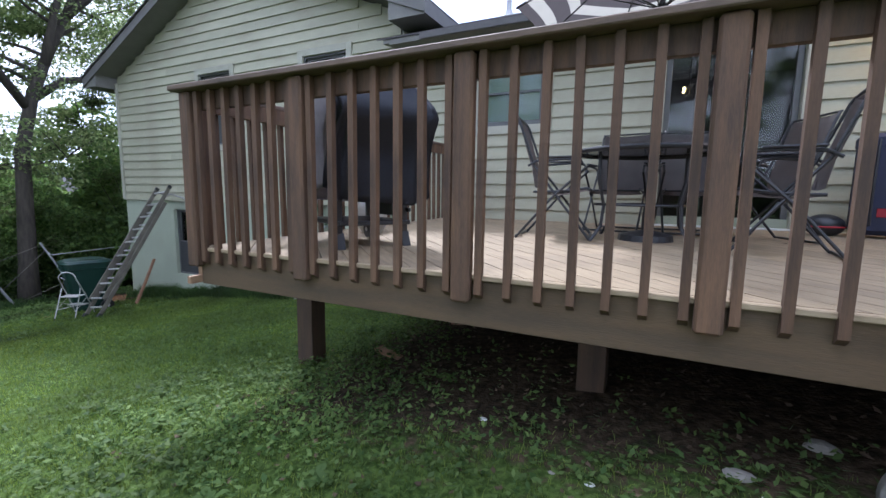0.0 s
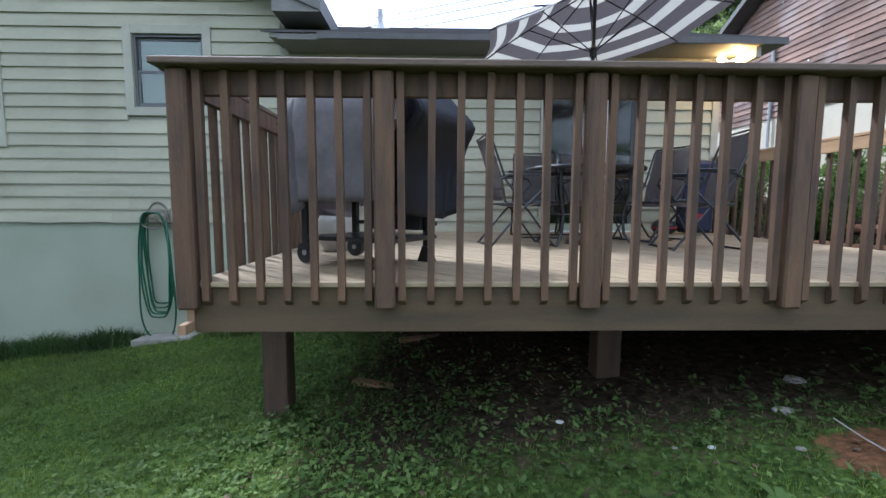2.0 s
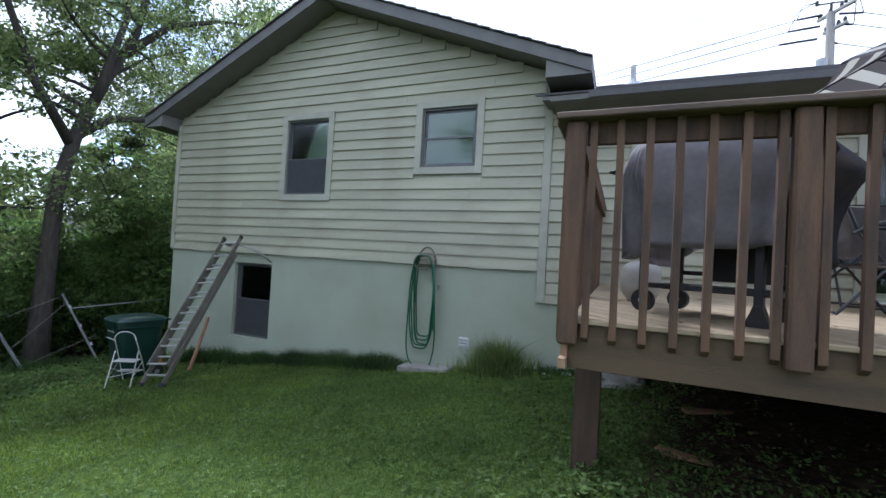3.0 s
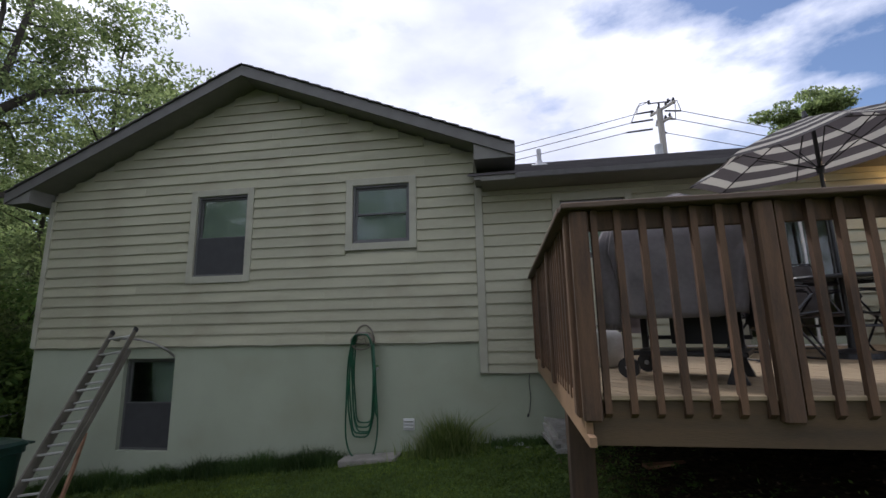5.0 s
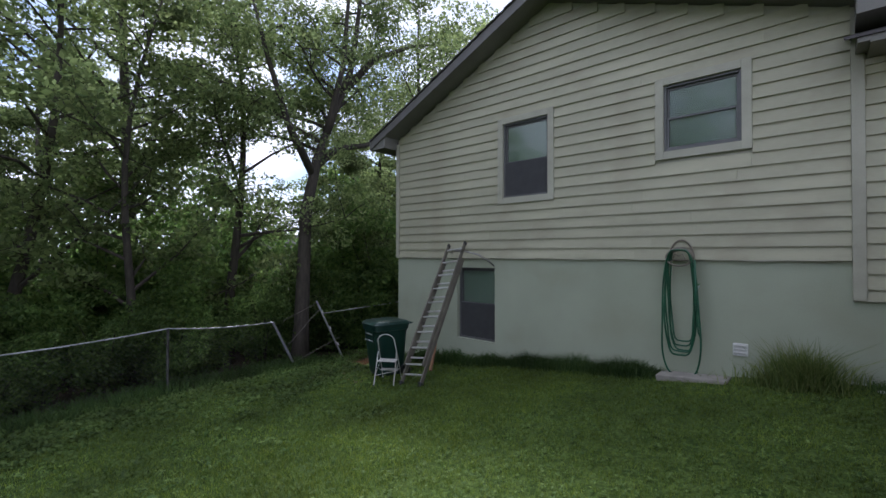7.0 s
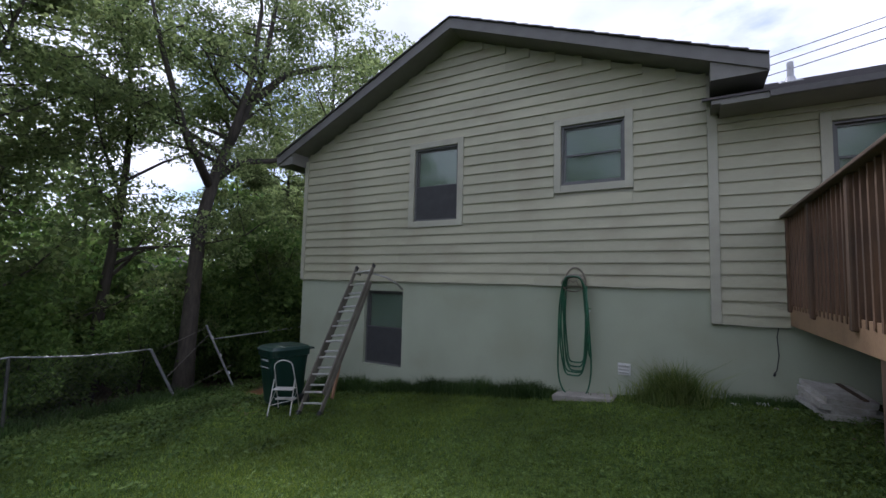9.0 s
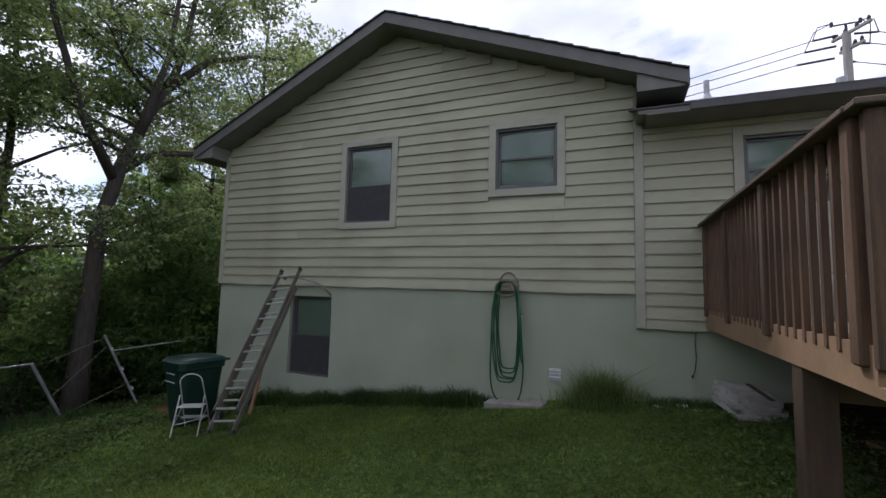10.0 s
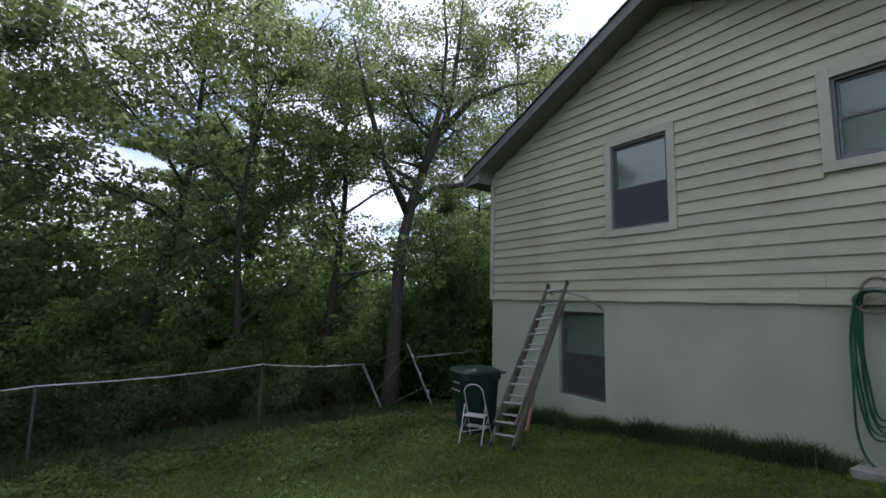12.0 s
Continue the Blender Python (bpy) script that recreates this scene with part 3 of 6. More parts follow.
def gable_roof():
    e = thing("roof_gable", (0, 0, 0), "shallow gable roof with dark shingles, broad overhang and dark rake boards", "roof", kind="structure")
    for sgn, xe in ((-1, -12.47), (1, -3.50)):
        bm = bmesh.new()
        prism(bm, [(RX, RZ - 0.02), (xe, roof_z(xe) - 0.02), (xe, roof_z(xe) - 0.17), (RX, RZ - 0.19)], 1, WALL - OV + 0.03, 16.4)
        part("roof_deck", bm, M_SOFF, e)
        n = 22
        for i in range(n):
            a, b = RX + (xe - RX) * i / n, RX + (xe - RX) * (i + 1) / n
            bm = bmesh.new()
            prism(bm, [(a, roof_z(a)), (b + sgn * 0.02, roof_z(b) + 0.008), (b + sgn * 0.02, roof_z(b) - 0.012), (a, roof_z(a) - 0.018)], 1, WALL - OV - 0.03 - 0.004 * (i % 3), 16.45)
            part("shingle_course", bm, M_SHINGLE, e)
        bm = bmesh.new()
        prism(bm, [(RX, RZ - 0.02), (xe, roof_z(xe) - 0.02), (xe, roof_z(xe) - 0.2), (RX, RZ - 0.21)], 1, WALL - OV, WALL - OV + 0.028)
        part("rake_board", bm, M_FASC, e, "dark rake board")
        part("eave_board", boxm(xe, xe + sgn * 0.022, WALL - OV, 16.4, roof_z(xe) - 0.22, roof_z(xe) - 0.02) if sgn > 0 else boxm(xe - 0.022, xe, WALL - OV, 16.4, roof_z(xe) - 0.22, roof_z(xe) - 0.02), M_FASC, e)
        # boxed eave return
        bm = bmesh.new()
        w = -12.0 if sgn < 0 else -4.1
        prism(bm, [(xe, roof_z(xe) - 0.171), (w, roof_z(w) - 0.171), (w, roof_z(xe) - 0.22), (xe, roof_z(xe) - 0.22)], 1, WALL - OV + 0.03, 16)
        part("eave_box", bm, M_SOFF, e)
    return e


gable_roof()


def main_roof():
    e = thing("roof_main", (0, 0, 0), "lower shingled roof over the rear wall and deck side", "roof", kind="structure")
    y0, z0, y1, z1 = WALL - 0.55, 3.745, 9.2, 5.29
    s = (z1 - z0) / (y1 - y0)
    n = 24
    for i in range(n):
        a, b = y0 + (y1 - y0) * i / n, y0 + (y1 - y0) * (i + 1) / n
        za, zb = z0 + s * (a - y0), z0 + s * (b - y0)
        bm = bmesh.new()
        prism(bm, [(a - 0.02, za + 0.004), (b, zb), (b, zb - 0.018), (a - 0.02, za - 0.014)], 0, -7.0 if a > 7.5 else -4.2, 2.55)
        part("shingle_course", bm, M_SHINGLE, e)
    bm = bmesh.new()
    prism(bm, [(y0, z0 - 0.018), (y1, z1 - 0.02), (y1 + 4.5, z1 - 2.0), (y1 + 4.5, z1 - 2.15), (y1, z1 - 0.2), (6.1, 3.74), (y0, z0 - 0.07)], 0, -4.1, 2.52)
    part("roof_deck", bm, M_SOFF, e)
    part("eave_board", boxm(-3.5, 2.55, y0 - 0.024, y0, 3.66, 3.738, 0.003), M_EAVE, e)
    part("soffit", boxm(-4.0, 2.52, y0 + 0.002, WALL + 0.02, 3.655, 3.674), M_SOFF, e)
    bm = bmesh.new()
    prism(bm, [(y0 - 0.02, z0 - 0.004), (y1, z1 - 0.004), (y1, z1 - 0.2), (y0 - 0.02, z0 - 0.09)], 0, 2.522, 2.55)
    part("rake_board", bm, M_FASC, e)
    # brackets at the rake
    part("bracket", boxm(2.18, 2.25, WALL - 0.5, WALL + 0.02, 3.52, 3.654, 0.004), M_TRIM, e)
    return e


main_roof()
v = thing("vent_pipe", (-2.95, 7.6, 4.62), "grey plumbing vent pipe with a square flashing on the lower roof", "vent pipe")
part("pipe", tubem([(0, 0, -0.12), (0, 0, 0.34)], 0.045, 12), M_GALV, v)
part("flashing", tube(boxm(-0.14, 0.14, -0.16, 0.16, -0.01, 0.01, 0.003, m=pose(0, 0, 0.03, 23.5)), [(0, 0, 0), (0, 0, 0.1)], [0.085, 0.055], 12), M_GALV, v)


def patio_door():
    x0, x1, z0, z1 = DOOR
    e = thing("door_1", ((x0 + x1) / 2, WALL, z0), "sliding glass patio door with white mullion and pale frame, closed, dark room behind", "patio door", kind="structure")
    X, H = (x1 - x0) / 2, z1 - z0
    for q in ((-X - 0.09, -X, 0, H + 0.09), (X, X + 0.09, 0, H + 0.09), (-X, X, H, H + 0.09)):
        part("casing", boxm(q[0], q[1], -0.030, 0.02, q[2], q[3], 0.003), M_TRIM, e)
    part("door_sill", boxm(-X - 0.05, X + 0.05, -0.06, 0.1, -0.035, 0.0, 0.004), M_WHITE, e)
    for nm, a, b, yy in (("sliding_panel", -X + 0.003, 0.04, 0.03), ("fixed_panel", -0.01, X - 0.003, 0.07)):
        g = bmesh.new()
        for q in ((a, a + 0.06, 0.0, H), (b - 0.06, b, 0.0, H), (a + 0.06, b - 0.06, 0, 0.1), (a + 0.06, b - 0.06, H - 0.07, H)):
            box(g, q[0], q[1], yy, yy + 0.035, q[2] + 0.002, q[3] - 0.002, 0.003)
        pa = part(nm, g, M_SASH, e)
        pn = part("pane", boxm(a + 0.058, b - 0.058, yy + 0.014, yy + 0.02, 0.098, H - 0.068), M_GLASS, pa)
        pn.visible_shadow = False
    part("mullion_strip", boxm(0.20, 0.235, 0.0, 0.028, 0.01, H - 0.01, 0.003), M_WHITE, e, "white meeting strip")
    part("door_handle", tubem([(-X + 0.035, 0.03, 0.85), (-X + 0.035, -0.01, 0.88), (-X + 0.035, -0.01, 1.1), (-X + 0.035, 0.03, 1.13)], 0.009, 6), M_WHITE, e)


patio_door()
c = thing("ceiling_lamp", (-0.12, 7.4, 3.0), "small warm hanging lamp with three bulbs inside the patio door", "ceiling lamp")
part("stem", tubem([(0, 0, 0.62), (0, 0, 0.05)], 0.012, 6), M_BLACK, c)
for k in range(3):
    a = k * 2.09
    part("arm", tubem([(0, 0, 0.05), (0.08 * math.cos(a), 0.08 * math.sin(a), 0.0), (0.13 * math.cos(a), 0.13 * math.sin(a), 0.06)], 0.008, 5), M_BLACK, c)
    bm = bmesh.new()
    bmesh.ops.create_uvsphere(bm, u_segments=10, v_segments=8, radius=0.017, matrix=pose(0.13 * math.cos(a), 0.13 * math.sin(a), 0.1))
    part("bulb", bm, M_BULB, c, "glowing warm bulb")

# floodlight under the soffit
fl = thing("floodlight", (2.06, 5.97, 3.60), "twin-bulb outdoor floodlight, lit, at the corner of the wall", "floodlight")
part("base", tubem([(0, 0.01, 0), (0, -0.03, 0)], 0.055, 14), M_WHITE, fl)
for sx in (-1, 1):
    part("arm", tubem([(0, -0.03, 0), (sx * 0.09, -0.07, 0.01)], 0.014, 6), M_WHITE, fl)
    part("lamp_holder", tubem([(sx * 0.09, -0.06, 0.01), (sx * 0.12, -0.12, 0.0)], [0.025, 0.04], 10), M_WHITE, fl)
    bm = bmesh.new()
    bmesh.ops.create_uvsphere(bm, u_segments=12, v_segments=8, radius=0.05, matrix=pose(sx * 0.13, -0.15, -0.005))
    part("bulb", bm, M_BULB, fl, "glowing warm bulb")
pl = new("flood_glow", bpy.data.lights.new("flood_glow", "POINT"))
pl.data.energy, pl.data.color, pl.data.shadow_soft_size = 11, (1, 0.56, 0.18), 0.06
pl.location = (2.06, 5.68, 3.54)

# ---- the deck ----
DX0, DX1, DY0, DY1 = -3.24, 1.93, 1.985, 5.985


def dz(y):
    return 1.165 + 0.0095 * (y - DY0)


deck = thing("deck", (0, 0, 0), "raised wooden deck with diagonal weathered boards, dark brown rim and railings", "deck")
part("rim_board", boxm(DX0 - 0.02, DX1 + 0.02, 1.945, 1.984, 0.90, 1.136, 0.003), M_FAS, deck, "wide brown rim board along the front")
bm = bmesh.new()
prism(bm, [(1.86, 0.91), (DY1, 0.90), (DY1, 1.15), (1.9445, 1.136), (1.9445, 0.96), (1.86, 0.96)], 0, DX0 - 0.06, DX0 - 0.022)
# Side board takes lighter stringer wood; sunlight on this side is in the colour.
part("rim_board", bm, M_STRING, deck, "rim board along the side, coloured light as sunlit, with a cut end")
part("rim_board", boxm(DX1 + 0.022, DX1 + 0.06, 1.985, DY1, 0.90, 1.136, 0.003), M_FAS, deck)
for i in range(13):
    x = DX0 + 0.2 + i * 0.4
    part("joist", boxm(x, x + 0.038, 1.986, DY1, 0.93, 1.134), M_FAS, deck)
part("beam", boxm(-3.108, DX1, 2.905, 2.99, 0.699, 0.929), M_FAS, deck)
part("ledger", boxm(DX0, DX1, DY1 - 0.001, DY1 + 0.02, 0.93, 1.14), M_FAS, deck)
for x, yp in ((-3.2, 2.94), (-0.715, 2.95), (1.69, 2.95)):
    g = gz(x, 2.75)
    part("support_post", boxm(x - 0.09, x + 0.09, yp - 0.09, yp + 0.09, g - 0.15, 0.698 if x > -3 else 0.925, 0.006), M_POSTW, deck, "thick square timber post")
    if x < -3:
        continue


def baluster_mesh():
    bm = bmesh.new()
    prism(bm, [(-0.018, 0.0), (0.018, -0.028), (0.018, 1.13), (-0.018, 1.13)], 0, -0.018, 0.018)
    me = bpy.data.meshes.new("baluster")
    bm.to_mesh(me)
    bm.free()
    me.materials.append(M_RAIL)
    return me


BAL = baluster_mesh()


def rail_run(p0, p1, outward, posts, m_top=M_RAIL, m_cap=M_RAILH):
    """A run of railing from p0 to p1 in plan; outward: the unit normal away from the deck."""
    e = thing("railing", (p0[0], p0[1], dz(p0[1])), "dark brown wooden railing with square balusters and a flat cap", "railing", "railings of the deck")
    d = Vector((p1[0] - p0[0], p1[1] - p0[1]))
    ln = d.length
    ang = math.degrees(math.atan2(d.y, d.x))
    e.matrix_basis = pose(p0[0], p0[1], dz(p0[1]), 0, -math.degrees(math.atan2(dz(p1[1]) - dz(p0[1]), ln)), ang)
    s = 1 if Vector((-d.y, d.x)).dot(Vector(outward)) > 0 else -1
    yo = s * 0.0
    for q in posts:
        bm = boxm(q - 0.05, q + 0.05, min(0, s * 0.065), max(0, s * 0.065), -0.135, 1.04, 0.012, m=pose(0, -s * 0.0, 0))
        part("railing_post", bm, M_RAIL, e, "square railing post with chamfered corners")
    for a, b in zip(posts, posts[1:]):
        n = max(1, round((b - a - 0.17) / 0.146))
        for k in range(n + 1):
            u = a + 0.085 + (b - a - 0.17) * k / n
            ob = new("baluster", BAL)
            ob.parent = e
            ob.matrix_basis = pose(u, s * 0.02, -0.092, random.uniform(-0.25, 0.25), random.uniform(-0.35, 0.35), 180 if s > 0 else 0)
    part("rail_cap", boxm(posts[0] - 0.10, posts[-1] + 0.10, -0.075 + s * 0.03, 0.075 + s * 0.03, 1.042, 1.077, 0.006), m_cap, e, "flat weathered rail cap")
    part("upper_rail", boxm(posts[0] + 0.053, posts[-1] - 0.053, -s * 0.002 - 0.038 if s > 0 else 0.002, -0.002 if s > 0 else 0.04, 0.925, 1.041, 0.003), m_top, e)
    return e


rail_run((-3.31, 1.943), (0.80, 1.943), (0, -1), [0.045, 1.045 - 0.015, 2.075, 3.12, 4.085])
rail_run((DX0 - 0.03, 2.05), (DX0 - 0.03, DY1 - 0.02), (-1, 0), [0.0, 1.38, 2.66, 3.85])
# the sunward run, with the sunlit colour on its cap and upper rail
rail_run((DX1 + 0.061, 2.0), (DX1 + 0.061, DY1 - 0.02), (1, 0), [0.0, 1.32, 2.64, 3.85], M_RAIL_LIT, M_RAIL_LIT)

# deck boards, laid at 45 degrees
w, gap = 0.14, 0.006
k = -60
while k < 60:
    c0 = k * (w + gap)
    c1 = c0 + w
    k += 1
    poly = [(DX0 - 0.02, DY0 - 0.02), (DX1 + 0.02, DY0 - 0.02), (DX1 + 0.02, DY1 + 0.02), (DX0 - 0.02, DY1 + 0.02)]
    r2 = math.sqrt(0.5)
    poly = clip_half(poly, r2, r2, c1)
    if len(poly) > 2:
        poly = clip_half(poly, -r2, -r2, -c0)
    if len(poly) < 3:
        continue
    bm = bmesh.new()
    zt = 0.001 * random.random()
    # in board coordinates, so that the grain runs along the board
    cx, cy = sum(p[0] for p in poly) / len(poly), sum(p[1] for p in poly) / len(poly)
    loc = [((x - cx) * r2 - (y - cy) * r2, (x - cx) * r2 + (y - cy) * r2) for x, y in poly]
    prism(bm, loc, 2, -0.027, 0.0)
    ob = part("deck_board", bm, M_DECK, deck)
    ob.matrix_basis = Matrix.Translation((cx, cy, dz(cy) + zt)) @ pose(0, 0, 0, math.degrees(math.atan(0.0095))) @ pose(0, 0, 0, 0, 0, -45)
part("edge_board", boxm(DX0 - 0.02, DX1 + 0.02, 1.925, 1.9645, 1.1375, 1.1645, 0.004), M_DECK, deck, "thin pale board edge above the rim")

# ---- stairs ----
st = thing("deck_stairs", (0.82, 1.95, 0), "open wooden stairs with pale stringers and worn treads beside the deck", "stairs")
RISE, RUN = 0.18, 0.29
for x in (0.0, 1.08):
    pts, z, y = [(-0.007, 0.955)], 0.955, 0.0
    for i in range(3):
        y = -0.30 - RUN * i
        pts += [(y, 0.955 - RISE * i), (y, 0.955 - RISE * (i + 1))]
    pts += [(y - 0.02, 0.2), (-0.007, 0.80)]
    bm = bmesh.new()
    prism(bm, pts, 0, x - 0.02, x + 0.02)
    part("stringer", bm, M_STRING, st, "pale brown stringer board")
for i in range(3):
    for j in range(2):
        yb = -0.004 - RUN * i - 0.145 * j - (0.01 if i == 0 else 0.0)
        part("tread", boxm(-0.035, 1.115, yb - 0.148 - (0.012 if j else 0), yb - 0.004, 0.957 - RISE * i, 0.987 - RISE * i, 0.005), M_DECK, st, "worn grey-brown tread board")



# ---- things on the deck ----
def grill():
    cx, cy = -2.44, 2.66
    g = thing("grill", (cx, cy, dz(cy)), "gas grill under a sagging grey cover with a shade-dark end", "grill", rz=150)
    # the cover: a long draped shell, its long axis along local x
    rnd = random.Random(5)
    L, W = 0.46, 0.36
    rings = []
    keys = [(0.40, 0.96, 1.02), (0.60, 0.98, 1.0), (0.78, 1.05, 1.0), (0.88, 1.08, 1.0), (0.98, 1.0, 1.0), (1.07, 0.95, 0.93), (1.13, 0.90, 0.78), (1.19, 0.66, 0.5), (1.25, 0.34, 0.22), (1.315, 0.04, 0.03)]
    hs = [0.37 + 0.047 * i for i in range(15)] + [1.07, 1.10, 1.13, 1.16, 1.19, 1.22, 1.25, 1.285, 1.315]
    prof = [(h, float(np.interp(h, [k[0] for k in keys], [k[1] for k in keys])), float(np.interp(h, [k[0] for k in keys], [k[2] for k in keys]))) for h in hs]
    bm = bmesh.new()
    N = 84
    for hz, sx, sy in prof:
        ring = []
        for i in range(N):
            a = 2 * math.pi * i / N
            ca, sa = math.cos(a), math.sin(a)
            e = 0.24
            x = L * sx * math.copysign(abs(ca) ** e, ca)
            y = W * sy * math.copysign(abs(sa) ** e, sa)
            ridge = 1 - 2 * abs(math.sin(a * 4.5 + 0.9 * math.sin(3 * a) + 0.6 * hz))
            fold = (0.06 * ridge + 0.012 * math.sin(a * 17 + 2)) * (min(1.0, max(0.0, 1.18 - hz) * 1.9) + 0.12)
            x *= 1 + (0.20 * math.exp(-((hz - 0.92) / 0.13) ** 2) if ca < 0 else 0.0)
            droop = (0.05 * math.cos(a * 2) * -1 + 0.02 * math.sin(a * 7)) * max(0.0, 1 - (hz - 0.40) / 0.25)
            ring.append(bm.verts.new((x + fold * ca + 0.02 * noise.noise(Vector((x * 5, y * 5, hz * 4))), y + fold * sa + 0.03 * noise.noise(Vector((x * 5, y * 5 + 9, hz * 3))), hz + droop)))
        rings.append(ring)
    for r0, r1 in zip(rings, rings[1:]):
        for i in range(N):
            f = bm.faces.new((r0[i], r0[(i + 1) % N], r1[(i + 1) % N], r1[i]))
            # the end turned from the light gets the dark material
            f.material_index = 1 if math.cos(2 * math.pi * (i + 0.5) / N) < -0.5 and r1 is not rings[-1] else 0
    bm.faces.new(rings[-1])
    bmesh.ops.solidify(bm, geom=bm.faces[:], thickness=0.004)
    part("cover", bm, (M_COVER, M_COVERD), g, "grey fabric cover with folds, one end coloured dark for shade", smooth=True)
    bm = bmesh.new()
    tube(bm, [(0.62, -0.2, 0.95), (0.66, -0.2, 0.95), (0.66, 0.2, 0.95), (0.62, 0.2, 0.95)], 0.012, 6)
    part("side_handle", bm, M_BLACK, g)
    for x in (-0.27, 0.36):
        for y in (-0.25, 0.25):
            bm = boxm(x - 0.022, x + 0.022, y - 0.022, y + 0.022, 0.06 if x > 0 else 0.04, 0.5, 0.004)
            part("leg", bm, M_BLACK, g)
            if x < 0:
                bm = bmesh.new()
                prism(bm, [(x - 0.06, 0.0), (x + 0.06, 0.0), (x + 0.02, 0.11), (x - 0.02, 0.11)], 1, y - 0.03, y + 0.03)
                part("foot", bm, M_BLACK, g)
            else:
                w = part("wheel", tubem([(x, y - 0.02, 0.075), (x, y + 0.02, 0.075)], 0.07, 20), M_BLACK, g)
                part("hub_cap", tubem([(x, y - 0.026, 0.075), (x, y + 0.026, 0.075)], 0.018, 12), M_GALV, w)
    part("bottom_shelf", boxm(-0.34, 0.34, -0.27, 0.27, 0.16, 0.19, 0.005), M_BLACK, g)
    part("shelf_rail", boxm(-0.34, 0.34, -0.275, -0.255, 0.25, 0.28, 0.004), M_BLACK, g)
    part("side_panel", boxm(-0.26, 0.16, -0.22, -0.18, 0.22, 0.6, 0.004), M_BLACK, g)
    t = thing("propane_tank", (-2.86, 3.42, dz(3.42) + 0.002), "pale propane tank with a collar standing behind the grill", "gas tank")
    bm = tubem([(0, 0, 0.0), (0, 0, 0.02), (0, 0, 0.05), (0, 0, 0.10), (0, 0, 0.24), (0, 0, 0.29), (0, 0, 0.32), (0, 0, 0.33)], [0.10, 0.105, 0.13, 0.15, 0.15, 0.13, 0.08, 0.03], 24)
    part("body", bm, M_TANK, t, smooth=True)
    bm = bmesh.new()
    tube(bm, [(0.085 * math.cos(a), 0.085 * math.sin(a), 0.36) for a in [i * 0.5 for i in range(11)]], 0.012, 6)
    part("collar", bm, M_TANK, t)
    part("valve", tubem([(0, 0, 0.33), (0, 0, 0.39)], 0.022, 8), M_RUST, t)


grill()


def patio_chair(loc, rz, folded=False):
    e = thing("patio_chair", (loc[0], loc[1], dz(loc[1])), "folding patio chair with dark steel frame and charcoal sling seat", "chair", "chairs round the patio table", rz=rz)
    # faces +y
    W = 0.26
    for s in (-1, 1):
        x = s * W
        part("back_leg_frame", tubem([(x, 0.26, 0.0), (x, -0.05, 0.40), (x, -0.22, 0.62), (x, -0.36, 1.0), (x * 0.96, -0.385, 1.04)], 0.0115, 6), M_BLACK, e)
        part("front_leg_frame", tubem([(x * 1.07, -0.36, 0.0), (x * 1.07, -0.08, 0.33), (x * 1.07, 0.2, 0.60), (x * 1.07, 0.16, 0.665), (x * 1.07, 0.02, 0.675), (x * 1.07, -0.2, 0.66), (x * 1.07, -0.27, 0.62)], 0.0115, 6), M_BLACK, e)
        part("side_rail", tubem([(x, -0.22, 0.40), (x, 0.0, 0.405), (x, 0.22, 0.435), (x, 0.25, 0.42)], 0.011, 6), M_BLACK, e)
        part("armrest", boxm(x * 1.07 - 0.018, x * 1.07 + 0.018, -0.2, 0.12, 0.682, 0.70, 0.006), M_BLACK, e)
    for y, z in ((0.25, 0.015), (-0.36, 0.015), (0.25, 0.42), (-0.385, 1.04)):
        part("cross_bar", tubem([(-W * 1.02, y, z), (W * 1.02, y, z)], 0.01, 6), M_BLACK, e)

    def sling(name, prof):
        bm = bmesh.new()
        rows = []
        for y, z in prof:
            rows.append([bm.verts.new((-W + 0.012 + (2 * W - 0.024) * i / 6, y, z - 0.012 * math.sin(math.pi * i / 6))) for i in range(7)])
        for r0, r1 in zip(rows, rows[1:]):
            for i in range(6):
                bm.faces.new((r0[i], r0[i + 1], r1[i + 1], r1[i]))
        bmesh.ops.solidify(bm, geom=bm.faces[:], thickness=0.005)
        part(name, bm, M_SLING, e, smooth=True)
    sling("seat", [(-0.22, 0.40), (-0.1, 0.385), (0.05, 0.39), (0.2, 0.425), (0.25, 0.42)])
    sling("backrest", [(-0.21, 0.44), (-0.24, 0.6), (-0.30, 0.78), (-0.355, 0.97), (-0.38, 1.03)])
    return e


def table():
    cx, cy = -0.52, 4.1
    e = thing("patio_table", (cx, cy, dz(cy)), "round dark metal patio table round the umbrella pole", "table")
    R = 0.56
    pts = [(R * math.cos(a), R * math.sin(a), 0.74) for a in [2 * math.pi * i / 36 for i in range(36)]]
    part("rim", tubem(pts, 0.021, 8, closed=True), M_BLACK, e)
    bm = bmesh.new()
    prism(bm, [(p[0] * 0.98, p[1] * 0.98) for p in pts], 2, 0.742, 0.75)
    part("tabletop", bm, mat("smoked_glass_top", (0.05, 0.055, 0.06), rough=0.12, bump=0), e)
    for k in range(4):
        a = math.pi / 4 + k * math.pi / 2
        c, s = math.cos(a), math.sin(a)
        part("leg", tubem([(0.46 * c, 0.46 * s, 0.73), (0.46 * c, 0.46 * s, 0.5), (0.40 * c, 0.40 * s, 0.3), (0.42 * c, 0.42 * s, 0.12), (0.52 * c, 0.52 * s, 0.0)], 0.014, 7), M_BLACK, e)
    part("brace", tubem([(0.40 * math.cos(a), 0.40 * math.sin(a), 0.3) for a in [2 * math.pi * i / 24 for i in range(24)]], 0.01, 6, closed=True), M_BLACK, e)


table()
patio_chair((-1.18, 4.0), -84)
patio_chair((-0.80, 4.92), 172)
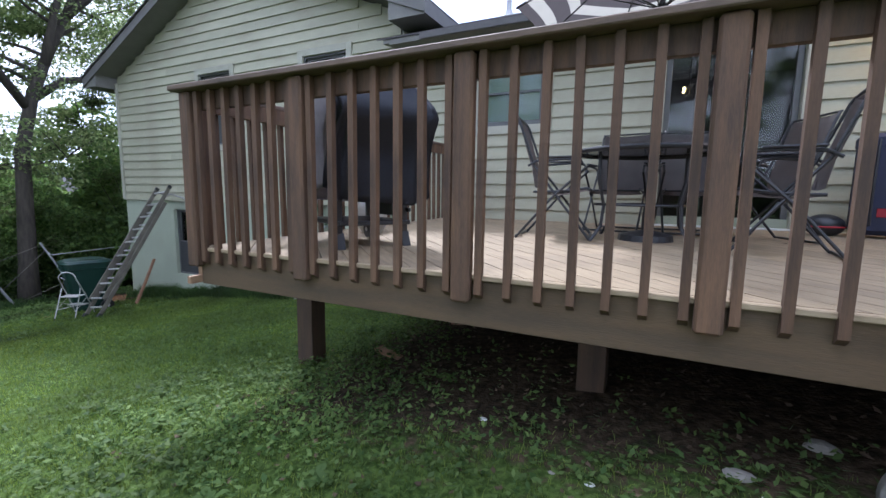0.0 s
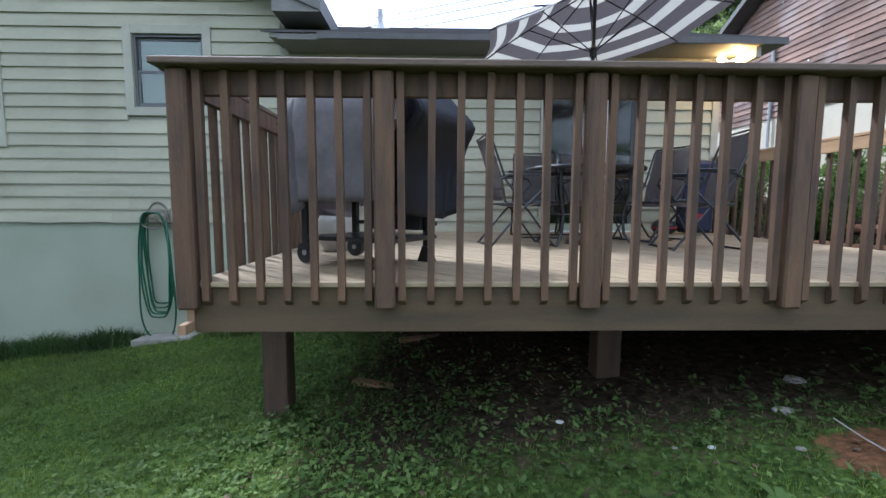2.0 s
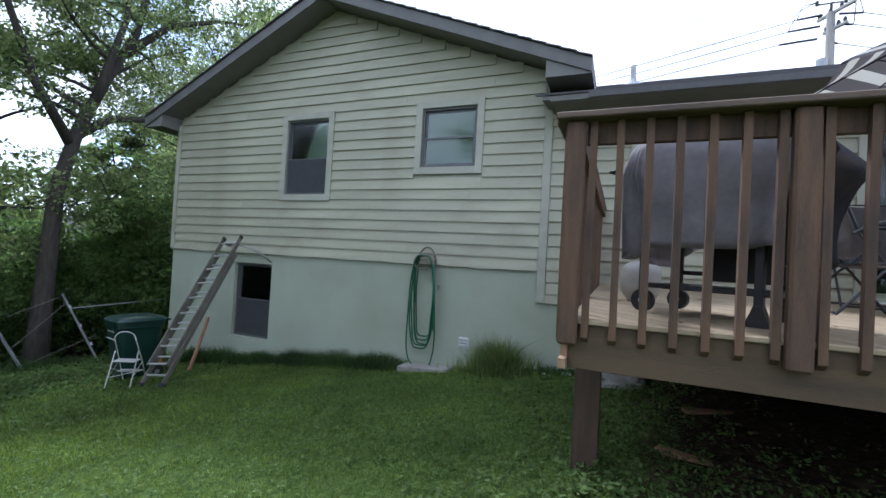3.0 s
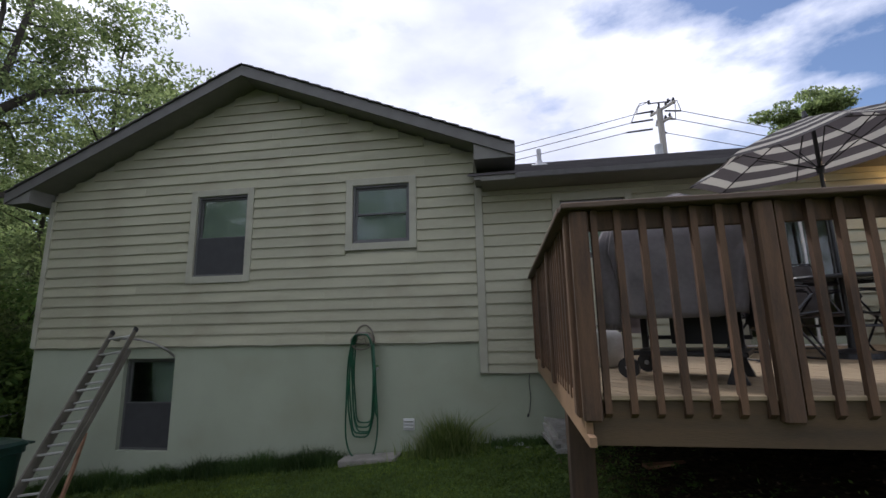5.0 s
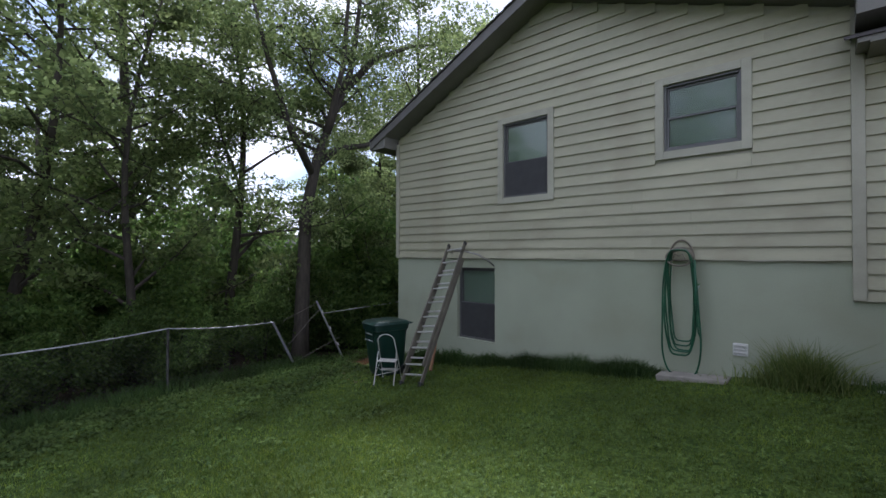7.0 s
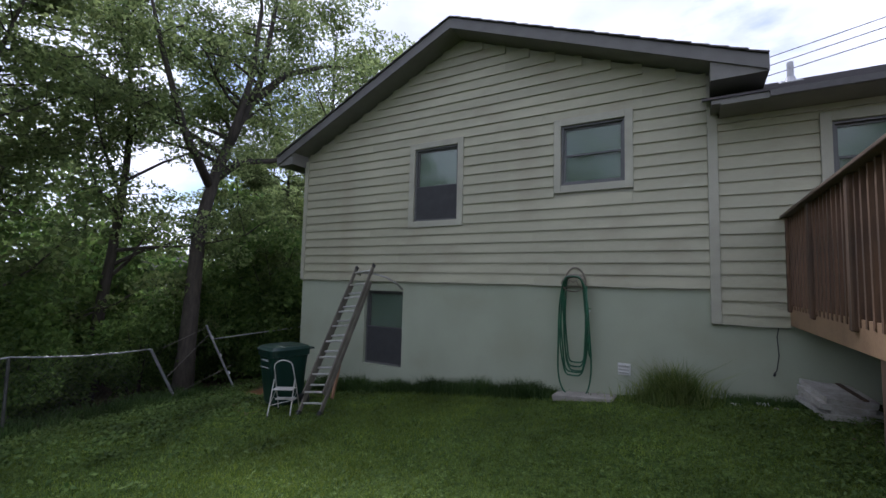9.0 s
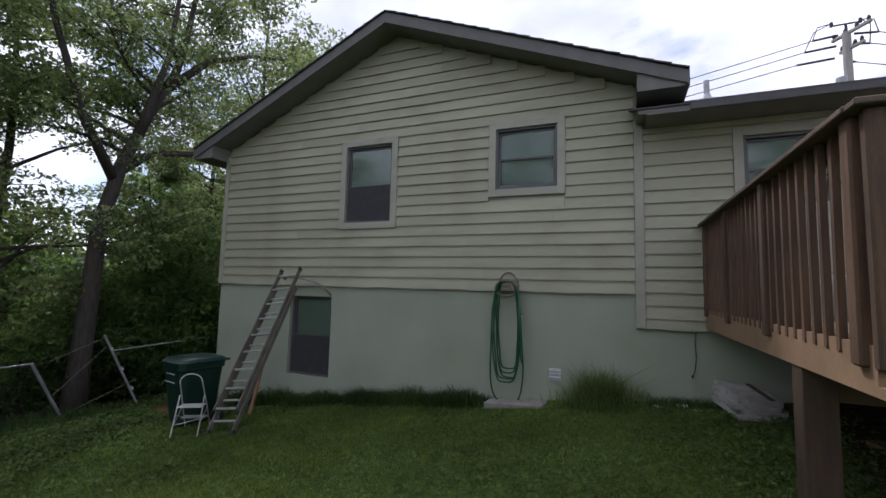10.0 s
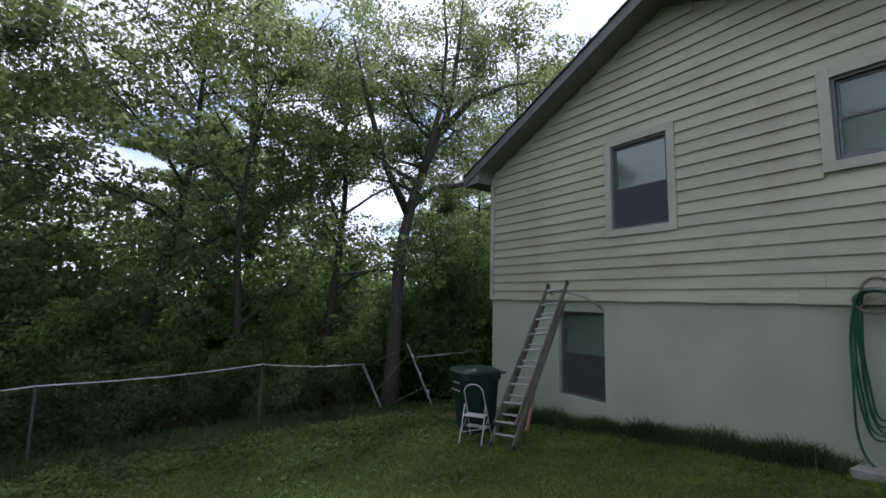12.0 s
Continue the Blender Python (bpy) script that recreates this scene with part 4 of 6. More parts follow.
patio_chair((-0.12, 4.95), 188)
patio_chair((0.31, 3.62), 84)
patio_chair((0.36, 4.52), 112)


def umbrella():
    cx, cy = -0.48, 4.07
    e = thing("patio_umbrella", (cx, cy, dz(cy)), "open eight-sided market umbrella with dark and cream stripes", "umbrella")
    part("base", tubem([(0, 0, 0), (0, 0, 0.05), (0, 0, 0.09), (0, 0, 0.3)], [0.22, 0.21, 0.04, 0.03], 20), M_BLACK, e)
    top = 3.63 - dz(cy)
    part("pole", tubem([(0, 0, 0.05), (0, 0, top - 0.02)], 0.019, 10), M_BLACK, e)
    rim, R = 3.21 - dz(cy), 1.17
    tilt = pose(0, 0, rim, 0, -7, 0) @ pose(0, 0, 0, 0, 0, 22.5)
    N, K = 8, 13
    sag = 0.05

    def at(i, f, u=0.0):
        """Point on the cloth: rib i, share f of the way out, u across towards the next rib."""
        a0, a1 = 2 * math.pi * i / N, 2 * math.pi * (i + 1) / N
        r = R * f
        p0 = Vector((r * math.cos(a0), r * math.sin(a0), 0))
        p1 = Vector((r * math.cos(a1), r * math.sin(a1), 0))
        p = p0.lerp(p1, u)
        inner = 1 - 0.05 * math.sin(math.pi * u) * f
        z = (top - rim) * (1 - f) ** 0.9 - sag * math.sin(math.pi * u) * f * 0.5
        v = tilt @ Vector((p.x * inner, p.y * inner, z + 0.0))
        return v
    stripes = [0.0, 0.10, 0.18, 0.37, 0.46, 0.62, 0.71, 0.84, 0.93, 1.0]
    for i in range(N):
        bm = bmesh.new()
        for s, (f0, f1) in enumerate(zip(stripes, stripes[1:])):
            fs = [f0, (f0 + f1) / 2, f1]
            for fa, fb in zip(fs, fs[1:]):
                for j in range(6):
                    if fa == 0:
                        vs = [at(i, 0, 0), at(i, fb, j / 6), at(i, fb, (j + 1) / 6)]
                    else:
                        vs = [at(i, fa, j / 6), at(i, fb, j / 6), at(i, fb, (j + 1) / 6), at(i, fa, (j + 1) / 6)]
                    f = bm.faces.new([bm.verts.new(v) for v in vs])
                    f.material_index = s % 2
                    f.smooth = True
        bmesh.ops.remove_doubles(bm, verts=bm.verts, dist=0.0005)
        part("canopy_panel", bm, (M_UMBD, M_UMBL), e, "striped canopy panel")
    for i in range(N):
        d = Vector((0, 0, -0.012))
        part("rib", tubem([at(i, f) + d for f in (0.02, 0.25, 0.5, 0.75, 1.0)], 0.007, 5), M_BLACK, e)
        part("strut", tubem([(0, 0, rim - 0.16), at(i, 0.52) + d], 0.006, 5), M_BLACK, e)
    part("hub", tubem([(0, 0, rim - 0.2), (0, 0, rim - 0.12)], 0.035, 10), M_BLACK, e)
    part("finial", tubem([tilt @ Vector((0, 0, top - rim)), tilt @ Vector((0, 0, top - rim + 0.07))], [0.03, 0.015], 8), M_BLACK, e)


umbrella()
b = thing("rolling_cooler", (1.45, 5.45, dz(5.45)), "tall dark blue soft bag with a red patch", "bag")
part("body", boxm(-0.19, 0.19, -0.14, 0.14, 0.03, 0.92, 0.045), M_NAVY, b)
part("flap", boxm(-0.195, 0.195, -0.145, 0.145, 0.80, 0.96, 0.04), M_NAVY, b)
part("patch", boxm(-0.06, 0.03, -0.147, -0.141, 0.2, 0.28, 0.002), M_RED, b)
part("strap", tubem([(-0.1, -0.145, 0.9), (-0.11, -0.16, 0.5), (-0.1, -0.145, 0.12)], 0.012, 5), M_BLACK, b)
b = thing("helmet_bag", (1.08, 5.5, dz(5.5)), "low black bundle with a red edge beside the wall", "bag")
bm = bmesh.new()
bmesh.ops.create_uvsphere(bm, u_segments=16, v_segments=10, radius=0.15, matrix=pose(0, 0, 0.1) @ Matrix.Diagonal((1.1, 0.9, 0.75, 1)))
for q in bm.verts:
    q.co.z = max(q.co.z, 0.0)
part("body", bm, M_BLACK, b, smooth=True)
part("trim_band", tubem([(0.165 * math.cos(a), 0.135 * math.sin(a), 0.09) for a in [i * 0.4 for i in range(16)]], 0.009, 5), M_RED, b)

# ---- tools by the deck ----


def shovel():
    e = thing("scoop_shovel", (0, 0, 0), "aluminium scoop shovel with green D-handle leaning on the deck", "shovel")
    # shaft in world places
    tip = Vector((0.373, 1.34, gz(0.373, 1.34) + 0.03))
    neck = Vector((0.47, 1.79, 0.74))
    top = Vector((0.38, 1.895, 1.37))
    # blade: local u across, v along
    v = (neck - tip)
    ln = v.length
    v.normalize()
    n = Vector((-0.25, -0.55, 0.8))
    n = (n - v * n.dot(v)).normalized()
    u = v.cross(n).normalized()
    bm = bmesh.new()
    rows = []
    J, K = 20, 18
    for j in range(J + 1):
        f = j / J
        hw = 0.172 if f < 0.72 else 0.172 * math.sqrt(max(0.05, 1 - ((f - 0.72) / 0.30) ** 2))
        hw *= 0.97 + 0.06 * min(f, 0.7)
        row = []
        for k in range(K + 1):
            s = -1 + 2 * k / K
            lift = 0.05 * abs(s) ** 3 * min(1, f * 2.2) + 0.04 * max(0, f - 0.75) ** 1.3 * 3.0
            rib = -0.012 * math.exp(-((abs(s) - 0.33) / 0.09) ** 2) * min(1, max(0, (f - 0.25) * 3)) * (f < 0.85)
            mid = 0.02 * math.exp(-(s / 0.12) ** 2) * min(1, max(0, (f - 0.42) * 2.5))
            row.append(bm.verts.new(tip + v * (ln * f * 0.985) + u * (s * hw) + n * (lift - 0.035 + rib + mid)))
        rows.append(row)
    for r0, r1 in zip(rows, rows[1:]):
        for k in range(K):
            bm.faces.new((r0[k], r0[k + 1], r1[k + 1], r1[k]))
    bmesh.ops.solidify(bm, geom=bm.faces[:], thickness=0.003)
    part("blade", bm, M_METAL, e, "scratched aluminium scoop blade", smooth=True)
    c = neck - v * 0.26 - n * 0.015
    d = (top - neck).normalized()
    part("socket", tubem([c, neck - v * 0.12 + n * 0.02, neck + n * 0.01, neck + d * 0.16], [0.010, 0.024, 0.021, 0.0185], 12), M_METAL, e, "aluminium socket")
    a = neck + d * 0.155
    part("shaft", tubem([a, a.lerp(top, 0.5), top], [0.0175, 0.017, 0.0165], 12), M_HANDLE, e, "worn wooden shaft")
    part("shaft_sleeve", tubem([top - d * 0.22, top - d * 0.1, top], [0.0185, 0.0195, 0.024], 12), M_GREENP, e, "scuffed green sleeve")
    side = Vector((1, 0.12, 0)).normalized()
    h = top + d * 0.13
    part("d_handle", tubem([top - d * 0.03, top + side * 0.04 + d * 0.01, top + side * 0.062 + d * 0.06, h + side * 0.055, h - side * 0.055, top - side * 0.062 + d * 0.06, top - side * 0.04 + d * 0.01], [0.016, 0.014, 0.012, 0.014, 0.014, 0.012, 0.014], 8, closed=True), M_GREENP, e, "green plastic D-shaped grip")


shovel()


def extension_ladder():
    e = thing("extension_ladder", (0, 0, 0), "worn aluminium extension ladder with a stabiliser bar, leaning on the house", "ladder")
    fl_, fr_ = Vector((-9.70, 4.02, gz(-9.7, 4.02))), Vector((-9.25, 3.98, gz(-9.25, 3.98) + 0.0))
    tl, tr = Vector((-10.09, 5.74, 1.57)), Vector((-9.66, 5.70, 1.53))
    up = ((tl + tr) / 2 - (fl_ + fr_) / 2)
    ln = up.length
    up.normalize()
    sd = (tr - tl)
    sd = (sd - up * sd.dot(up)).normalized()
    nn = sd.cross(up).normalized()
    mm = Matrix((sd, up, nn)).transposed().to_4x4()
    mm.translation = (fl_ + fr_) / 2
    e.matrix_basis = mm
    W = 0.215

    def section(y0, y1, z, w, off):
        for s in (-1, 1):
            bm = boxm(s * w - 0.012, s * w + 0.012, y0, y1, z - 0.036, z + 0.036, 0.003)
            part("side_rail", bm, M_FIBRE, e, "weathered side rail")
        y = y0 + off
        while y < y1 - 0.06:
            part("rung", tubem([(-w + 0.012, y, z), (w - 0.012, y, z)], 0.017, 8), M_RUNG, e)
            y += 0.305
    section(0.0, ln - 0.35, 0.0, W, 0.18)
    section(0.30, ln, 0.074, W - 0.014, 0.03)
    for s in (-1, 1):
        part("foot", boxm(s * W - 0.03, s * W + 0.03, -0.03, 0.05, -0.045, 0.045, 0.006), M_BLACK, e)
        part("end_cap", boxm(s * (W - 0.014) - 0.018, s * (W - 0.014) + 0.018, ln - 0.04, ln + 0.03, 0.034, 0.114, 0.006), M_BLACK, e)
    inv = mm.inverted()
    pts = [(-10.28, WALL - 0.01, 1.44), (-10.22, WALL - 0.17, 1.46), (-10.1, WALL - 0.27, 1.48), (-9.7, WALL - 0.28, 1.46), (-9.45, WALL - 0.22, 1.40), (-9.25, WALL - 0.12, 1.27), (-9.21, WALL - 0.01, 1.17)]
    part("stabiliser_bar", tubem([inv @ Vector(p) for p in pts], 0.019, 8), M_METAL, e, "bent aluminium stabiliser bar")


extension_ladder()


def step_stool():
    x, y = -9.97, 3.93
    e = thing("step_stool", (x, y, gz(x, y)), "small white folding step stool with a looped handle", "step stool", rz=32)
    W = 0.17

    def bar(name, pts, r=0.0095):
        part(name, tubem(pts, r, 7), M_OLDW, e)
    # the handled frame slopes back from the top loop to its feet, the other frame carries the treads
    arc = [(W * 0.86 * math.cos(a), -0.075 + 0.0, 0.74 + 0.11 * math.sin(a)) for a in [math.pi * i / 8 for i in range(9)]]
    bar("handle_frame", [(W, 0.30, 0.0), (W * 0.95, 0.12, 0.38)] + [(p[0], p[1], p[2]) for p in arc] + [(-W * 0.95, 0.12, 0.38), (-W, 0.30, 0.0)])
    for s in (-1, 1):
        bar("front_leg", [(s * W, -0.22, 0.0), (s * W * 0.97, -0.06, 0.38), (s * W * 0.95, 0.0, 0.54)])
        bar("brace", [(s * W * 0.98, -0.15, 0.17), (s * W * 0.98, 0.12, 0.34)], 0.005)
        bar("brace", [(s * W * 0.98, -0.10, 0.30), (s * W * 0.98, 0.20, 0.18)], 0.005)
        part("foot", tubem([(s * W, -0.22, 0.0), (s * W, -0.215, 0.03)], 0.014, 7), M_BLACK, e)
        part("foot", tubem([(s * W, 0.30, 0.0), (s * W, 0.295, 0.03)], 0.014, 7), M_BLACK, e)
    bar("cross_bar", [(-W, -0.15, 0.17), (W, -0.12, 0.25)], 0.006)
    part("tread", boxm(-W * 0.93, W * 0.93, -0.09, 0.11, 0.385, 0.398, 0.005), M_OLDW, e)
    part("tread", boxm(-W * 0.93, W * 0.93, 0.06, 0.20, 0.2, 0.212, 0.005), M_OLDW, e)


step_stool()


def wheelie_bin():
    x, y = -10.62, 4.45
    e = thing("wheeled_bin", (x, y, gz(x, y)), "dark green wheeled rubbish bin with a closed domed lid", "bin", rz=-12)
    bm = bmesh.new()
    rings = []
    for z, hx, hy, oy in ((0.05, 0.22, 0.25, 0.03), (0.10, 0.235, 0.27, 0.02), (0.75, 0.275, 0.335, 0.0), (0.88, 0.285, 0.35, 0.0), (0.89, 0.31, 0.375, 0.0), (0.97, 0.31, 0.375, 0.0)):
        ring = []
        for i in range(24):
            a = 2 * math.pi * (i + 0.5) / 24
            ca, sa = math.cos(a), math.sin(a)
            ring.append(bm.verts.new((hx * math.copysign(abs(ca) ** 0.35, ca), oy + hy * math.copysign(abs(sa) ** 0.35, sa), z)))
        rings.append(ring)
    for r0, r1 in zip(rings, rings[1:]):
        for i in range(24):
            bm.faces.new((r0[i], r0[(i + 1) % 24], r1[(i + 1) % 24], r1[i]))
    bm.faces.new(rings[0][::-1])
    bm.faces.new(rings[-1])
    part("body", bm, M_BIN, e, smooth=False)
    bm = bmesh.new()
    rings = []
    for z, hx, hy in ((0.972, 0.33, 0.40), (1.00, 0.33, 0.40), (1.04, 0.30, 0.35), (1.065, 0.20, 0.24)):
        ring = []
        for i in range(24):
            a = 2 * math.pi * (i + 0.5) / 24
            ca, sa = math.cos(a), math.sin(a)
            ring.append(bm.verts.new((hx * math.copysign(abs(ca) ** 0.4, ca), hy * math.copysign(abs(sa) ** 0.4, sa), z)))
        rings.append(ring)
    for r0, r1 in zip(rings, rings[1:]):
        for i in range(24):
            bm.faces.new((r0[i], r0[(i + 1) % 24], r1[(i + 1) % 24], r1[i]))
    bm.faces.new(rings[-1])
    bm.faces.new(rings[0][::-1])
    part("lid", bm, M_BIN, e, "glossy green domed lid")
    part("handle", tubem([(-0.22, 0.40, 0.98), (-0.22, 0.45, 0.98), (0.22, 0.45, 0.98), (0.22, 0.40, 0.98)], 0.016, 7), M_BIN, e)
    for s in (-1, 1):
        w = part("wheel", tubem([(s * 0.24, 0.26, 0.11), (s * 0.29, 0.26, 0.11)], 0.11, 18), M_BLACK, e)
        part("hub_cap", tubem([(s * 0.235, 0.26, 0.11), (s * 0.295, 0.26, 0.11)], 0.04, 12), M_GALV, w)
    part("front_bar", tubem([(-0.14, -0.35, 0.70), (0.14, -0.35, 0.70)], 0.012, 6), M_GALV, e)
    part("front_marks", boxm(-0.12, 0.12, -0.352, -0.345, 0.81, 0.83), M_DISH, e, "small pale unreadable lettering bar")


wheelie_bin()


def hose():
    e = thing("hose_hanger", (-5.93, WALL, 1.32), "cast metal hose hanger with an arched back on the wall", "hose hanger")
    part("back_plate", tubem([(0.16 * math.cos(a), -0.02, 0.02 + 0.27 * math.sin(a)) for a in [math.pi * i / 14 for i in range(15)]], 0.013, 6), M_CAST, e)
    part("drum", tubem([(0.15 * math.cos(a), -0.09, 0.05 + 0.11 * math.sin(a)) for a in [math.pi * i / 12 for i in range(13)]], 0.03, 8), M_CAST, e, "arched saddle that carries the hose")
    part("front_ring", tubem([(0.17 * math.cos(a), -0.155, 0.04 + 0.12 * math.sin(a)) for a in [2 * math.pi * i / 24 for i in range(24)]], 0.012, 6, closed=True), M_CAST, e)
    part("scroll", tubem([(-0.08, -0.16, 0.02), (-0.05, -0.165, 0.09), (0.0, -0.165, 0.06), (0.05, -0.165, 0.09), (0.08, -0.16, 0.02)], 0.008, 6), M_CAST, e)
    part("cross_bar", tubem([(-0.19, -0.03, 0.0), (0.19, -0.03, 0.0)], 0.012, 6), M_CAST, e)
    for q in (-0.11, 0.11):
        part("bracket_arm", tubem([(q, 0.0, 0.0), (q, -0.155, -0.02)], 0.01, 6), M_CAST, e)
    h = thing("garden_hose", (-5.93, WALL - 0.07, 1.33), "long green garden hose looped over the wall hanger", "hose")
    # half width at the hanger, half width at the bulge, lowest point, sideways swing
    loops = [(0.150, 0.150, -1.16, 0.03), (0.165, 0.165, -1.22, 0.02), (0.175, 0.170, -1.28, 0.04), (0.185, 0.185, -1.30, 0.01), (0.195, 0.190, -1.35, 0.0), (0.20, 0.275, -1.63, 0.03)]
    for i, (w0, w1, b, o) in enumerate(loops):
        yy = -0.005 - 0.019 * i
        pts = []
        for k in range(48):
            a = 2 * math.pi * k / 48
            sx, sz = math.sin(a), math.cos(a)
            z = 0.14 + (sz - 1) / 2 * (0.14 - b)
            f = (0.14 - z) / (0.14 - b)
            w = w0 + (w1 - w0) * f
            x = w * math.copysign(abs(sx) ** 0.42, sx) + o * f + 0.006 * math.sin(a * 5 + 2 * i)
            pts.append((x, yy + 0.01 * math.sin(a * 3 + i), z))
        part("hose_loop", tubem(pts, 0.012, 7, closed=True), M_HOSE, h, smooth=True)
    part("hose_end", tubem([(0.2, -0.1, 0.0), (0.215, -0.11, -0.6), (0.24, -0.11, -1.0), (0.27, -0.1, -1.08)], 0.012, 7), M_HOSE, h, smooth=True)


hose()
tap = thing("wall_tap", (-5.72, WALL + 0.02, 0.95), "small tap at the foundation wall behind the hose", "tap")
part("spout", tubem([(0, 0.02, 0), (0, -0.06, 0), (0, -0.075, -0.03)], 0.012, 7), M_GALV, tap)
part("tap_handle", tubem([(0, -0.03, 0.03), (0, -0.03, 0.045)], 0.025, 8), M_GREENP, tap)
v = thing("wall_vent", (-5.235, WALL + 0.03, 0.05), "small white louvred vent on the foundation wall", "vent")
part("frame", boxm(-0.085, 0.085, -0.025, 0.0, 0, 0.165, 0.005), M_WHITE, v)
for i in range(3):
    part("slat", boxm(-0.07, 0.07, -0.006, 0.006, -0.018, 0.018, m=pose(0, -0.032, 0.035 + i * 0.048, 35)), M_WHITE, v)
cb = thing("loose_cable", (-3.44, WALL + 0.01, 0.86), "thin dark cable hanging loose down the foundation wall", "cable")
part("cable", tubem([(0.12, 0, 0.02), (0.02, -0.01, 0.0), (0.0, -0.012, -0.12), (0.015, -0.014, -0.34), (-0.01, -0.014, -0.52), (-0.03, -0.02, -0.56)], 0.006, 5), M_WIRE, cb)
part("cable_end", tubem([(-0.03, -0.02, -0.56), (-0.045, -0.022, -0.60)], 0.013, 6), M_WIRE, cb)
s_ = thing("splash_slab", (-5.75, 5.74, gz(-5.75, 5.74)), "weathered concrete splash slab on the grass below the hose", "slab", rz=-3)
part("slab", boxm(-0.43, 0.43, -0.14, 0.17, -0.05, 0.055, 0.012, m=pose(0, 0, 0.01, 0, -5)), M_CONC, s_)


def old_panels():
    x, y = -3.02, 5.48
    for k, (dx, dy, r, w, l, h) in enumerate(((0.02, 0, 0, 0.25, 0.76, 0.03), (0.05, 0.03, 3, 0.24, 0.72, 0.085), (0.0, -0.01, -3, 0.24, 0.70, 0.14), (0.03, 0.02, 1, 0.23, 0.68, 0.195))):
        e = thing("old_panel", (x + dx, y + dy, gz(x, y) + h), "weathered white painted board lying in a pile beside the wall", "board", "pile of old boards", rz=r + 9)
        bm = bmesh.new()
        outline = [(-w, -l / 2), (-w * 0.4, -l / 2 + 0.012), (w * 0.5, -l / 2 - 0.006), (w * 0.86, -l / 2 + 0.02), (w, -l / 2 + 0.07), (w * 0.97, 0.02), (w * 1.03, l / 2 - 0.05), (w * 0.9, l / 2), (-w * 0.2, l / 2 - 0.014), (-w, l / 2 + 0.004), (-w * 0.95, 0.0)]
        prism(bm, outline, 2, 0.0, 0.056)
        for q in bm.verts:
            q.co.z += 0.016 * noise.noise(Vector((q.co.x * 7, q.co.y * 7, k * 3.0)))
        bmesh.ops.transform(bm, matrix=pose(0, 0, 0, 2 + 1.2 * k, 1.0 * k, 0), verts=bm.verts)
        part("panel", bm, M_OLDW, e)
        part("batten", boxm(w - 0.14, w - 0.09, -l / 2 + 0.05, l / 2 - 0.05, 0.062, 0.078, 0.003, m=pose(0, 0, 0, 2 + 1.2 * k, 1.0 * k, 0)), M_POSTW if k == 3 else M_OLDW, e)


old_panels()
for (x0, y0, x1, y1, r) in ((-2.7, 3.3, -1.9, 2.95, 0.03), (-2.4, 4.3, -1.4, 4.6, 0.035)):
    e = thing("scrap_lumber", (x0, y0, gz(x0, y0) + 0.03), "old reddish board lying on the soil under the deck", "board", "boards under the deck", rz=math.degrees(math.atan2(y1 - y0, x1 - x0)))
    part("board", boxm(0, math.hypot(x1 - x0, y1 - y0), -0.05, 0.05, -0.02, 0.015, 0.003), M_RUST, e)
stk = thing("twig", (0.02, 1.70, gz(0.02, 1.7)), "thin pale dead stick on the bare red clay", "stick")
part("stick", tubem([(0, 0.12, 0.10), (0.06, 0.02, 0.05), (0.12, -0.1, 0.012)], [0.003, 0.004, 0.005], 5), M_POLE, stk)

e = thing("leaning_plank", (-9.99, 5.02, gz(-9.99, 5.02)), "short reddish-brown plank leaning on the wall behind the ladder", "board")
part("board", tubem([(0, 0, 0.02), (-0.16, 0.3, 0.42), (-0.36, 0.62, 0.85)], 0.03, 4), M_RUST, e)

for i, (x, y, r, m_) in enumerate(((-1.25, 2.3, 0.03, M_WHITE), (0.0, 2.1, 0.07, M_CONC), (0.36, 2.46, 0.08, M_CONC), (-0.58, 1.86, 0.025, M_WHITE), (-0.75, 1.9, 0.02, M_CONC), (-0.2, 1.75, 0.03, M_CONC),
                                 (-3.9, 5.72, 0.06, M_WHITE), (-3.62, 5.78, 0.09, M_WHITE), (-3.5, 5.6, 0.05, M_CONC), (0.25, 1.55, 0.035, M_CONC))):
    r *= 0.7
    e = thing("stone", (x, y, gz(x, y) + r * 0.15), "small pale stone lying on the soil", "stone", "stones on the soil")
    bm = bmesh.new()
    bmesh.ops.create_icosphere(bm, subdivisions=2, radius=r)
    for q in bm.verts:
        q.co = Vector((q.co.x * 1.3, q.co.y * 0.9, q.co.z * 0.45)) * (1 + 0.35 * noise.noise(q.co * 18 + Vector((i, 0, 0))))
    part("rock", bm, m_, e)

# ---- fence ----


